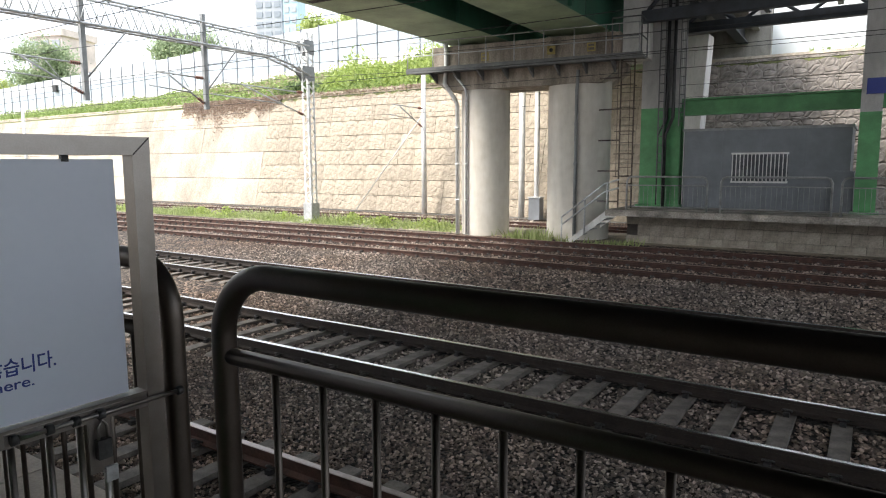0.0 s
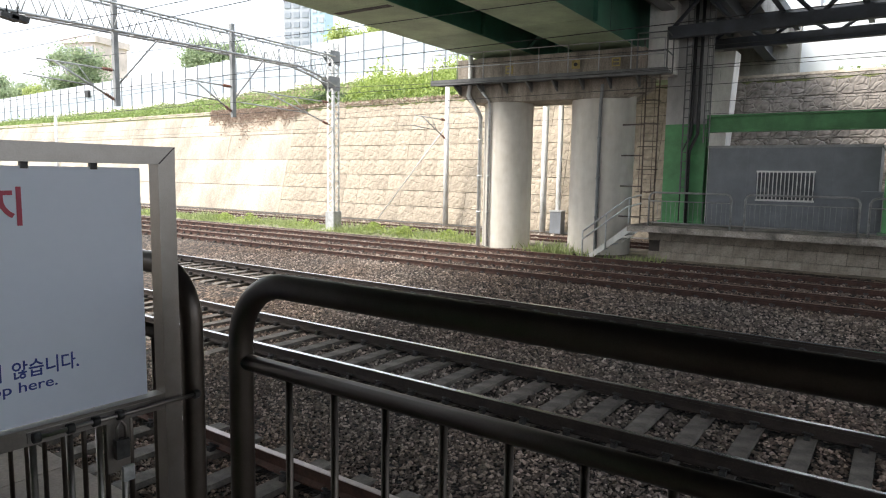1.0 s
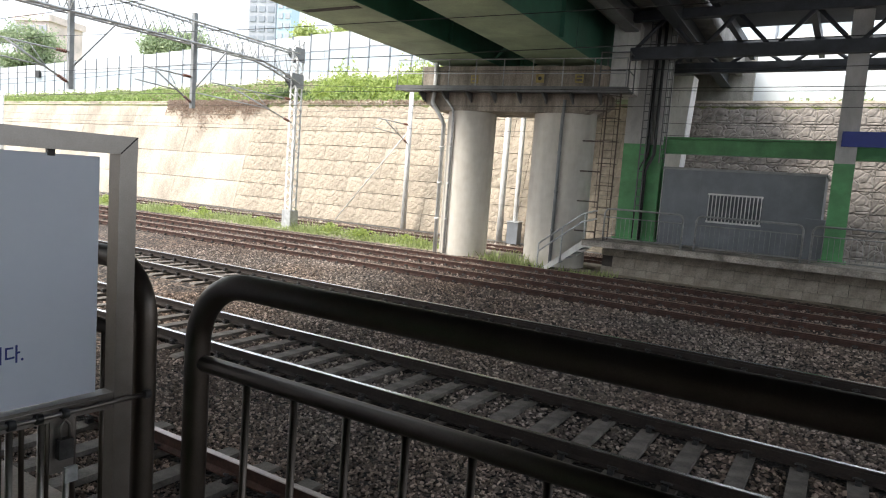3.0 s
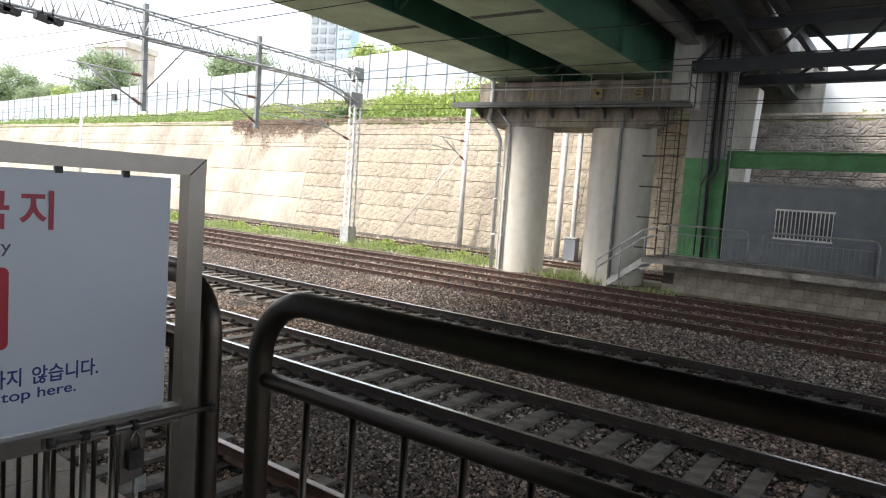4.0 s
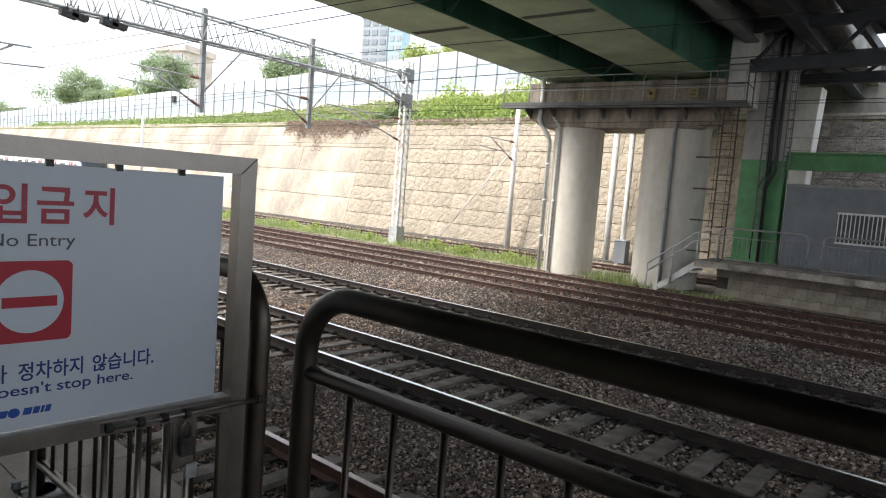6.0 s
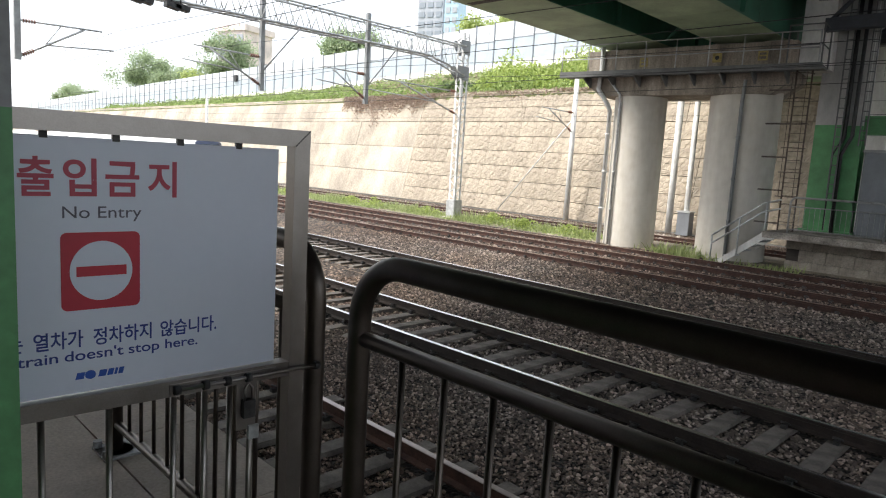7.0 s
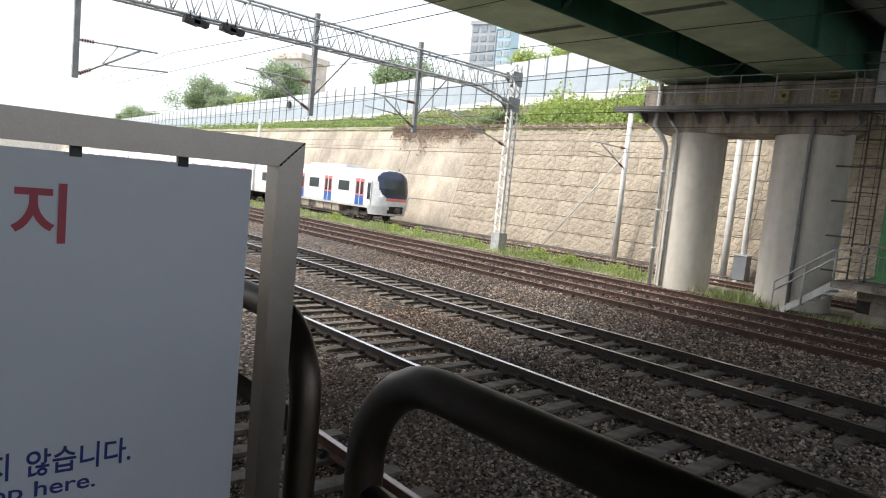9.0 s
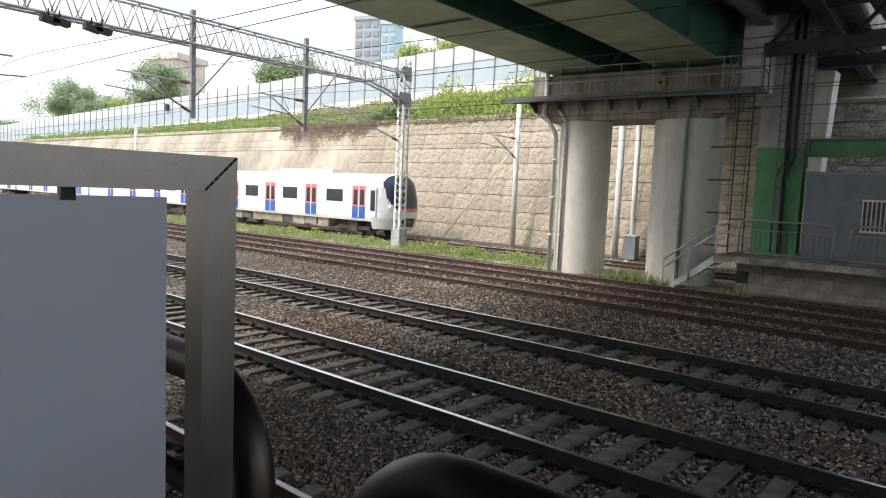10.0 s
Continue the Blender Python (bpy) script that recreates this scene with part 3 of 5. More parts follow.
n = 15000
px, py = rng.uniform(-75, -14, n), rng.uniform(21.95, 24.25, n)
tall = 0.13 * np.clip(0.6 + 0.4 * np.sin(px * 0.9) + 0.3 * np.sin(px * 2.3 + 1), 0.15, 2)
v, f = leaves(np.stack([px, py, -0.12 + np.abs(rng.normal(0, 1, n)) * tall], 1), 0.055, rng)
soup("weeds", v, f, GRASS, "low leafy weeds growing on the verge between the tracks", "weeds")
for x, n, h in ((-31.2, 260, 0.42), (-29.0, 300, 0.5), (-24.6, 240, 0.4), (-20.0, 420, 0.5), (-18.2, 420, 0.45), (-15.6, 300, 0.4), (-38.0, 300, 0.5)):
    a, d = rng.uniform(0, 2 * np.pi, n), np.abs(rng.normal(0, 0.35, n))
    v, f = leaves(np.stack([x + 1.6 * d * np.cos(a), 23.0 + d * np.sin(a), -0.1 + rng.random(n) * h * np.clip(1.1 - d, 0.2, 1)], 1), 0.07, rng)
    soup("weed_clump", v, f, SHRUB, "bright leafy weed clump on the verge", "weeds")

# ---- trees behind the barrier ----
def tree_mesh(seed, h, w):
    r = np.random.default_rng(seed)
    bm = bmesh.new()
    rod(bm, (0, 0, 0), (0.1, 0, h * 0.55), 0.28, 8, 0.14)
    tips = []
    for i in range(9):
        a = i * 2.4 + r.uniform(-0.3, 0.3)
        z0 = h * r.uniform(0.25, 0.42)
        tip = (w * 0.6 * math.cos(a) * r.uniform(0.5, 1), w * 0.6 * math.sin(a) * r.uniform(0.5, 1), h * r.uniform(0.42, 0.95))
        rod(bm, (0.08, 0, z0), tip, 0.09, 6, 0.03)
        tips.append(tip)
    trunk = mesh_of(bm, "trunk", BARK)
    cs = []
    for t in tips * 3:
        c = np.array(t) + r.normal(0, 0.5, 3) * (w * 0.32, w * 0.32, h * 0.10)
        cs.append(c + r.normal(0, 1, (500, 3)) * r.uniform(0.4, 0.8) * (w * 0.22, w * 0.22, h * 0.12))
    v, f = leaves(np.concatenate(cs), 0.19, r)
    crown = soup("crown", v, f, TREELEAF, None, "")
    return trunk, crown


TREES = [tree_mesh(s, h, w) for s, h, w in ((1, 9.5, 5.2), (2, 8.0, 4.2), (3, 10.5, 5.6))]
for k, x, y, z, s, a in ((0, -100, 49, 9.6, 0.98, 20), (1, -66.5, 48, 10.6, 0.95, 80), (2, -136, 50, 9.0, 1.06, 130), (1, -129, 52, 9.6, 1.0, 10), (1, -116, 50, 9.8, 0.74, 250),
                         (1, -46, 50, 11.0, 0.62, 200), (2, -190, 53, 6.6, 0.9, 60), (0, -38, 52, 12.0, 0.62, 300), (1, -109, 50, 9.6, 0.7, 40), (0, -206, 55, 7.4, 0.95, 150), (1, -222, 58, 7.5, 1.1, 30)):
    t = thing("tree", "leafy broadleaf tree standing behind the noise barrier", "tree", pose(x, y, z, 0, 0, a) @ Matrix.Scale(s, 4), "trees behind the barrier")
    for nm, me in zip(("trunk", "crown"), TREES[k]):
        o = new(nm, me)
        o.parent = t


young = tree_mesh(7, 7.0, 4.0)
young[1].materials[0] = YELLOWLEAF
for x, y, z, k, a in ((-57.5, 47, 9.6, 0.78, 15), (-53.0, 48, 9.4, 0.72, 100), (-43.0, 47, 10.2, 0.80, 190), (-38.0, 47, 10.4, 0.86, 290), (-34.0, 47, 10.6, 0.92, 60), (-108.0, 48, 8.6, 0.9, 130)):
    t = thing("tree", "young yellow-green tree standing behind the noise barrier", "tree", pose(x, y, z, 0, 0, a) @ Matrix.Scale(k, 4), "trees behind the barrier")
    for nm, me in zip(("trunk", "crown"), young):
        o = new(nm, me)
        o.parent = t

# ---- far buildings ----
def tower(x, y, w, d, h, cols, floors, wallmat, winmat, label):
    t = thing("apartment_block", label, "building", pose(x, y, 0, 0, 0, 20))
    bm = bmesh.new()
    box(bm, -w / 2, w / 2, -d / 2, d / 2, 0, h)
    part("wall", bm, wallmat, t)
    bm = bmesh.new()
    box(bm, -w / 2 - 0.4, w / 2 + 0.4, -d / 2 - 0.4, d / 2 + 0.4, h, h + 1.2)
    part("roof", bm, wallmat, t)
    bm = bmesh.new()
    box(bm, -w / cols * 0.33, w / cols * 0.33, -0.15, 0.15, 0.6, 2.3)
    win = mesh_of(bm, "window", winmat)
    for i in range(cols):
        for j in range(floors):
            piece("window", win, t, pose(-w / 2 + w * (i + 0.5) / cols, -d / 2 - 0.05, h - 3.0 * (j + 1)))
    return t


tower(-163.5, 152, 9, 8, 56.5, 3, 9, FACADE, FACADEWIN, "distant grey apartment tower with rows of windows")
tower(-152.5, 150, 4.6, 6, 53.5, 2, 7, FACADEBLUE, FACADE, "distant blue-clad apartment tower")
tower(-127, 66, 7, 8, 25.5, 3, 3, ROOFPINK, FACADE, "distant low brick house among the trees")

# ---- bridge over the tracks: pier, columns, girders, deck ----
BR = pose(-12.95, 22.5, 0, 0, 0, 7.0)            # bridge space: x across the deck, y along it
bridge = thing("road_bridge", "green steel box girder bridge crossing over the tracks", "bridge", pose(-12.95, 22.5, 0, 0, 0, 2.1))


def stadium(hw, r, n=20):
    """Outline with round ends; hw: half length of the straight part."""
    return [(hw * (1 if math.cos(2 * math.pi * (i + 0.5) / n) > 0 else -1) + r * math.cos(2 * math.pi * (i + 0.5) / n), r * math.sin(2 * math.pi * (i + 0.5) / n)) for i in range(n)]


pier = thing("bridge_pier", "weathered concrete bridge pier with two thick columns", "bridge pier", BR)
for cx, hw, r in ((0.36, 0.0, 0.95), (4.1, 0.22, 0.93)):
    bm = bmesh.new()
    o = stadium(hw, r, 40)
    rings = [[bm.verts.new((cx + x, y, z)) for x, y in o] for z in (-0.4, 1.35, 1.36, 3.0, 3.01, 4.7, 4.71, 5.6)]
    for a, b in zip(rings, rings[1:]):
        for i in range(len(o)):
            bm.faces.new((a[i], a[(i + 1) % len(o)], b[(i + 1) % len(o)], b[i])).smooth = True
    part("column", bm, CONCRETE, pier, "rain-streaked round concrete column")
bm = bmesh.new()
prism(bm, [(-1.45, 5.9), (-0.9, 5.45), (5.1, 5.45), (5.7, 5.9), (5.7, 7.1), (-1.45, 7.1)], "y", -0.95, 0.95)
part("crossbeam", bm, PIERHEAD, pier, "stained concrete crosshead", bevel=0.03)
for x, z, dot in ((0.72, 6.62, False), (3.28, 6.66, True), (4.72, 6.66, False)):
    bm = bmesh.new()
    box(bm, x - 0.15, x + 0.15, -0.968, -0.953, z - 0.15, z + 0.15)
    plate = part("notice_plate", bm, PLATEYELLOW, pier, "small faded yellow plate", bevel=0.01)
    bm = bmesh.new()
    if dot:
        rod(bm, (x, -0.974, z), (x, -0.969, z), 0.07, 12)
    else:
        box(bm, x - 0.10, x + 0.10, -0.974, -0.969, z - 0.10, z - 0.02)
        box(bm, x - 0.10, x + 0.10, -0.974, -0.969, z + 0.03, z + 0.10)
    part("plate_mark", bm, IRON if dot else PIERHEAD, plate)
for x in (-0.5, 3.3, 5.0):
    bm = bmesh.new()
    box(bm, x - 0.4, x + 0.4, -0.35, 0.35, 7.1, 7.24)
    part("bearing_block", bm, CONC_DARK, pier)

for i, (u0, u1) in enumerate(((-0.97, 1.42), (3.02, 5.28))):
    bm = bmesh.new()
    box(bm, u0, u1, -45, 16, 7.25, 7.29)
    g = part("girder", bm, GREEN_DARK, bridge)
    for ua in (u0 + 0.08, u1 - 0.12):
        bm = bmesh.new()
        box(bm, ua, ua + 0.04, -45, 16, 7.29, 9.0)
        part("web", bm, GREEN_DARK, g)
    for k in range(28):
        bm = bmesh.new()
        box(bm, u0 + 0.02, u1 - 0.02, -46.4 + 2.2 * k, -46.4 + 2.2 * k + 2.175, 7.235, 7.249)
        part("bottom_plate", bm, GREEN_PALE, g, "bottom flange, green paled for light bounced from below")
    for k in range(8):
        bm = bmesh.new()
        box(bm, u1 - 0.08, u1 + 0.06, -34 + 6.0 * k, -34 + 6.0 * k + 0.04, 7.3, 9.0)
        part("stiffener", bm, GREEN_DARK, g)
for k in range(6):
    bm = bmesh.new()
    y = -37.4 + 9.2 * k
    for ua, ub in ((1.42, 3.02),):
        rod(bm, (ua, y, 7.4), (ub, y, 8.9), 0.05, 6)
        rod(bm, (ua, y, 8.9), (ub, y, 7.4), 0.05, 6)
        rod(bm, (ua, y, 8.8), (ub, y, 8.8), 0.05, 6)
    part("cross_bracing", bm, GREEN_DARK, bridge)
bm = bmesh.new()
box(bm, -2.0, 8.6, -45, 16, 9.0, 9.3)
box(bm, -2.1, -1.8, -45, 16, 8.9, 10.3)
box(bm, 8.4, 8.7, -45, 16, 8.9, 10.3)
part("deck", bm, CONC_DARK, bridge, "concrete road deck")

bm = bmesh.new()
box(bm, 5.72, 6.62, -0.6, 0.8, 6.2, 8.6)
part("pedestal", bm, PALE_CONC, pier, "pale concrete pedestal beside the girders", bevel=0.02)
for u, v in ((3.12, -9.05), (-0.75, -8.85), (3.12, -19.5)):
    for k in range(40):
        bm = bmesh.new()
        box(bm, u + 0.05 * k, u + 0.05 * k + 0.028, v, v + 0.26, 7.226, 7.234)
        part("vent_slot", bm, IRON, bridge)

for u in (6.35, 8.0):
    bm = bmesh.new()
    box(bm, u - 0.22, u + 0.22, -45, 16, 8.3, 8.36)
    box(bm, u - 0.04, u + 0.04, -45, 16, 8.36, 9.0)
    # Outer beam coloured dark in place of roof shade that misses it.
    part("edge_beam", bm, GREY_PAINT if u < 7 else ROOFSTEEL, bridge, "steel edge beam")

# inspection walkway with rails along the crosshead
wk = thing("inspection_walkway", "grey steel inspection walkway hung on the pier crosshead", "walkway", BR)
bm = bmesh.new()
box(bm, -2.2, 6.6, -1.75, -0.97, 6.12, 6.2)
box(bm, -2.2, 6.6, -1.79, -1.75, 6.06, 6.26)
part("deck_plate", bm, WALKGREY, wk)
for k in range(8):
    bm = bmesh.new()
    x = -1.3 + 0.98 * k
    prism(bm, [(-0.96, 6.1), (-1.7, 6.1), (-0.96, 5.75)], "x", x - 0.03, x + 0.03)
    part("bracket", bm, WALKGREY, wk)
for k in range(9):
    bm = bmesh.new()
    rod(bm, (-2.15 + 1.08 * k, -1.76, 6.2), (-2.15 + 1.08 * k, -1.76, 7.2), 0.022, 6)
    part("rail_post", bm, GALV, wk)
for z in (6.7, 7.2):
    bm = bmesh.new()
    rod(bm, (-2.15, -1.76, z), (6.5, -1.76, z), 0.02, 6)
    part("handrail", bm, GALV, wk)
bm = bmesh.new()
for x in (5.6, 6.55):
    for y in (-1.7, -0.6):
        rod(bm, (x, y, 6.2), (x, y, 7.4), 0.025, 6)
for z in (6.8, 7.4):
    tube(bm, [(5.6, -1.7, z), (6.55, -1.7, z), (6.55, -0.6, z)], 0.022, 6)
part("end_cage", bm, WALKGREY, wk)

# drain pipes on the pier
for pts, r, label in (([(-0.85, -1.06, 7.3), (-0.85, -1.06, 6.3), (-0.9, -1.1, 5.7), (-0.5, -1.0, 5.1), (-0.5, -0.8, 4.9), (-0.5, -0.8, -0.1)], 0.085, "white plastic drain pipe down the column"),
                      ([(-0.5, -1.1, 6.05), (-0.05, -1.05, 5.5), (-0.05, -0.95, 5.2), (-0.05, -0.95, -0.1)], 0.05, "grey drain pipe down the column"),
                      ([(4.3, -1.06, 5.9), (4.28, -1.06, 5.4), (4.25, -1.0, 5.2), (4.25, -1.0, -0.1)], 0.06, "dark grey drain pipe between the column faces")):
    bm = bmesh.new()
    tube(bm, pts, r, 10)
    for z in (1.2, 2.6, 4.0):
        rod(bm, (pts[-1][0], pts[-1][1], z), (pts[-1][0], pts[-1][1], z + 0.07), r * 1.25, 10)
    ob = solid("drain_pipe", bm, WHITEPAINT if r > 0.08 else GALV if r < 0.055 else GREY_PAINT, label, "drain pipe")
    ob.matrix_basis = BR

# caged ladder beside the column
lad = thing("caged_ladder", "rust-stained steel ladder with hoops fixed to the pier", "ladder", BR @ pose(6.05, -1.2, 0))
for x in (-0.22, 0.22):
    bm = bmesh.new()
    rod(bm, (x, 0, 0.9), (x, 0, 6.2), 0.025, 6)
    part("stile", bm, LADDERSTEEL, lad)
for k in range(18):
    bm = bmesh.new()
    rod(bm, (-0.22, 0, 1.1 + 0.28 * k), (0.22, 0, 1.1 + 0.28 * k), 0.010, 5)
    part("rung", bm, LADDERSTEEL, lad)
for k in range(6):
    z = 2.2 + 0.75 * k
    bm = bmesh.new()
    tube(bm, [(0.34 * math.cos(a), -0.3 - 0.36 * math.sin(a), z) for a in [math.pi * i / 8 for i in range(9)]], 0.016, 5)
    part("hoop", bm, LADDERSTEEL, lad)
for a in (0.3, 0.7):
    bm = bmesh.new()
    x, y = 0.34 * math.cos(math.pi * a), -0.3 - 0.36 * math.sin(math.pi * a)
    rod(bm, (x, y, 2.2), (x, y, 6.0), 0.010, 5)
    part("cage_bar", bm, LADDERSTEEL, lad)
for k in range(5):
    bm = bmesh.new()
    z = 1.3 + 1.05 * k
    box(bm, -0.95, -0.2, -0.02, 0.02, z, z + 0.05)
    part("wall_bracket", bm, LADDERSTEEL, lad)

# pipes on the far wall, and a small cabinet
for x, r in ((-15.0, 0.16), (-14.15, 0.13)):
    bm = bmesh.new()
    tube(bm, [(x, 30.55, -0.2), (x, 30.55, 3.0), (x, 30.55, 8.0)], r, 10)
    solid("drain_pipe", bm, WHITEPAINT, "pale drain pipe running down the retaining wall", "drain pipe")
cab = thing("trackside_cabinet", "small grey-blue equipment cabinet beside the wall", "cabinet", pose(-14.0, 30.2, -0.2))
bm = bmesh.new()
box(bm, -0.3, 0.3, -0.25, 0.25, 0, 1.1)
part("body", bm, BOOTH, cab, bevel=0.02)
bm = bmesh.new()
box(bm, -0.34, 0.34, -0.29, 0.29, 1.1, 1.16)
part("lid", bm, GALV, cab)

# ---- far platform ----
PX, PY, PZ = -7.1, 21.0, 1.1
plat = thing("far_platform", "concrete island platform with overhanging slab and block face", "platform", kind="structure")
bm = bmesh.new()
box(bm, PX, 60, PY, 25.3, PZ - 0.20, PZ)
part("slab", bm, SLABEDGE, plat, "worn concrete platform slab", bevel=0.02)
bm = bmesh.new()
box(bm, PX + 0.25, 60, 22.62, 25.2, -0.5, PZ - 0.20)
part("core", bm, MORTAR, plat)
bm = bmesh.new()
box(bm, 0.006, 0.794, 0, 0.105, 0.006, 0.374)
face_me = mesh_of(bm, "block", TANBLOCK, bevel=0.004)
for j in range(3):
    for i in range(28):
        piece("block", face_me, plat, pose(PX + 0.25 + 0.8 * i + (0.4 if j % 2 else 0), 22.52 + random.uniform(-0.006, 0.006), -0.25 + 0.38 * j))
stair = thing("platform_stair", "pale steel stair with open treads at the platform end", "stair")
for y in (21.5, 22.6):
    bm = bmesh.new()
    prism(bm, [(PX - 1.75, -0.25), (PX - 1.5, -0.25), (PX, 0.88), (PX, 1.08), (PX - 0.1, 1.08)], "y", y, y + 0.05)
    part("stringer", bm, PALE_CONC, stair)
for i in range(6):
    bm = bmesh.new()
    box(bm, PX - 0.27 * (i + 1), PX - 0.27 * i, 21.552, 22.598, 0.86 - 0.19 * i, 0.90 - 0.19 * i)
    part("tread", bm, GALV, stair)


def railing(x0, x1, y, z0, name, label, bars=True, m=None):
    t = thing(name, label, "railing", m, "railings on the far platform")
    bm = bmesh.new()
    tube(bm, [(x0, y, z0), (x0, y, z0 + 0.95), (x0 + 0.06, y, z0 + 1.06), (x0 + 0.16, y, z0 + 1.1), (x1 - 0.16, y, z0 + 1.1), (x1 - 0.06, y, z0 + 1.06), (x1, y, z0 + 0.95), (x1, y, z0)], 0.032, 8)
    part("frame", bm, RAILGREY, t)
    bm = bmesh.new()
    rod(bm, (x0, y, z0 + 0.82), (x1, y, z0 + 0.82), 0.02, 6)
    rod(bm, (x0, y, z0 + 0.12), (x1, y, z0 + 0.12), 0.02, 6)
    part("rail", bm, RAILGREY, t)
    n = int((x1 - x0) / 0.14)
    for i in range(1, n):
        bm = bmesh.new()
        rod(bm, (x0 + (x1 - x0) * i / n, y, z0 + 0.12), (x0 + (x1 - x0) * i / n, y, z0 + 0.82), 0.006, 5)
        part("baluster", bm, RAILGREY, t)
    return t


for x0, x1 in ((-6.5, -3.95), (-3.55, -0.57), (-0.33, 2.5), (2.8, 5.7), (6.0, 8.9)):
    railing(x0, x1, 21.35, PZ, "platform_railing", "grey steel platform railing with rounded corners")
sr = thing("stair_railing", "pale steel handrail beside the platform steps", "railing")
bm = bmesh.new()
for dz in (0.0, -0.28):
    tube(bm, [(PX - 1.75, 21.45, 0.75 + dz), (PX - 0.2, 21.45, 1.95 + dz), (PX + 0.3, 21.45, 2.1 + dz)], 0.03, 8)
part("handrail", bm, GALV, sr)
for x, z0, z1 in ((PX - 1.75, -0.25, 0.75), (PX - 0.9, 0.2, 1.42), (PX - 0.1, 0.9, 2.0)):
    bm = bmesh.new()
    rod(bm, (x, 21.45, z0), (x, 21.45, z1), 0.03, 8)
    part("post", bm, GALV, sr)

booth = thing("platform_booth", "grey panelled booth with a barred window on the platform", "booth", pose(-5.25, 23.6, PZ))
bm = bmesh.new()
box(bm, 0, 5.0, 0, 2.4, 0, 2.62)
part("body", bm, BOOTH, booth, bevel=0.015)
bm = bmesh.new()
box(bm, -0.05, 5.05, -0.05, 2.45, 2.62, 2.7)
part("roof", bm, GREY_PAINT, booth)
for i in range(26):
    bm = bmesh.new()
    box(bm, 0.02 + 0.195 * i, 0.19 + 0.195 * i, -0.012, 0.0, 0.02, 0.85)
    part("cladding_strip", bm, BOOTH, booth)
for x in (1.25, 2.5, 3.75):
    bm = bmesh.new()
    box(bm, x - 0.015, x + 0.015, -0.008, 0.0, 0.86, 2.6)
    part("panel_joint", bm, BOOTH, booth)
bm = bmesh.new()
box(bm, 1.6, 3.28, -0.05, 0.0, 0.88, 1.86)
win = part("window", bm, BOOTHGLASS, booth, "dark window behind white bars")
for i in range(15):
    bm = bmesh.new()
    rod(bm, (1.62 + 0.117 * i, -0.1, 0.88), (1.62 + 0.117 * i, -0.1, 1.86), 0.016, 6)
    part("bar", bm, WHITEPAINT, win)
for z in (0.9, 1.84):
    bm = bmesh.new()
    box(bm, 1.58, 3.3, -0.12, -0.05, z - 0.03, z + 0.03)
    part("bar_frame", bm, WHITEPAINT, win)


def hpost(x, y, h, change, label, w=0.55):
    t = thing("station_column", label, "steel column", pose(x, y, PZ), "columns of the station structure")
    for z0, z1, mm in ((0, change, GREEN), (change, h, COLUMNGREY)):
        bm = bmesh.new()
        box(bm, -w / 2, w / 2, -w / 2, -w / 2 + 0.05, z0, z1)
        box(bm, -w / 2, w / 2, w / 2 - 0.05, w / 2, z0, z1)
        box(bm, -0.03, 0.03, -w / 2 + 0.05, w / 2 - 0.05, z0, z1)
        part("shaft", bm, mm, t, "green lower part" if z0 == 0 else "grey upper part", bevel=0.006)
    bm = bmesh.new()
    box(bm, -w / 2 - 0.1, w / 2 + 0.1, -w / 2 - 0.1, w / 2 + 0.1, 0, 0.06)
    part("base_plate", bm, GREEN, t)
    return t


hpost(-6.32, 23.8, 9.0, 3.45, "tall steel column, green below and grey above", 0.8)
hpost(-5.65, 23.9, 9.0, 3.45, "steel column, green below and grey above", 0.5)
hpost(0.2, 23.0, 9.0, 3.0, "steel column, green below and grey above")
hpost(6.0, 23.4, 9.0, 3.0, "steel column, green below and grey above")
bm = bmesh.new()
box(bm, -6.2, 14, 23.75, 24.15, 4.28, 4.34)
box(bm, -6.2, 14, 23.92, 23.98, 4.34, 4.8)
box(bm, -6.2, 14, 23.75, 24.15, 4.8, 4.86)
solid("cross_girder", bm, GREEN, "bright green steel beam between the station columns", "steel beam")
for x, y, z1 in ((-6.1, 23.45, 9.5), (-5.85, 23.35, 9.5)):
    bm = bmesh.new()
    tube(bm, [(x, y, PZ), (x, y, 3.6), (x + 0.25, y, 4.2), (x + 0.25, y, z1)], 0.06, 8)
    solid("conduit_pipe", bm, IRON, "dark conduit running up the station column", "pipe")

for x, y, z0, z1 in ((-5.98, 23.25, 2.2, 8.8), (-5.3, 23.3, 3.9, 8.8)):
    cl = thing("cable_ladder", "narrow grey cable ladder running up the station column", "cable ladder", pose(x, y, 0), "cable ladders on the columns")
    for dx in (-0.09, 0.09):
        bm = bmesh.new()
        box(bm, dx - 0.015, dx + 0.015, -0.03, 0.03, z0, z1)
        part("side_rail", bm, WALKGREY, cl)
    for k in range(int((z1 - z0) / 0.3)):
        bm = bmesh.new()
        box(bm, -0.075, 0.075, -0.012, 0.012, z0 + 0.15 + 0.3 * k, z0 + 0.18 + 0.3 * k)
        part("rung", bm, WALKGREY, cl)

sp = thing("sign_panel", "deep blue sign panel fixed to the station column", "sign", pose(0.05, 22.6, 4.6))
bm = bmesh.new()
box(bm, 0, 1.5, 0, 0.06, 0, 0.45)
part("panel", bm, SIGNPANEL, sp, bevel=0.01)
bm = bmesh.new()
box(bm, 0.08, 0.2, 0.06, 0.12, 0.1, 0.35)
part("bracket", bm, GREY_PAINT, sp)
eb = thing("equipment_box", "dark grey steel box standing against the platform booth", "box", pose(-0.65, 23.1, PZ))
bm = bmesh.new()
box(bm, 0, 0.54, 0, 0.42, 0, 1.22)
part("body", bm, BOOTH, eb, bevel=0.015)
bm = bmesh.new()
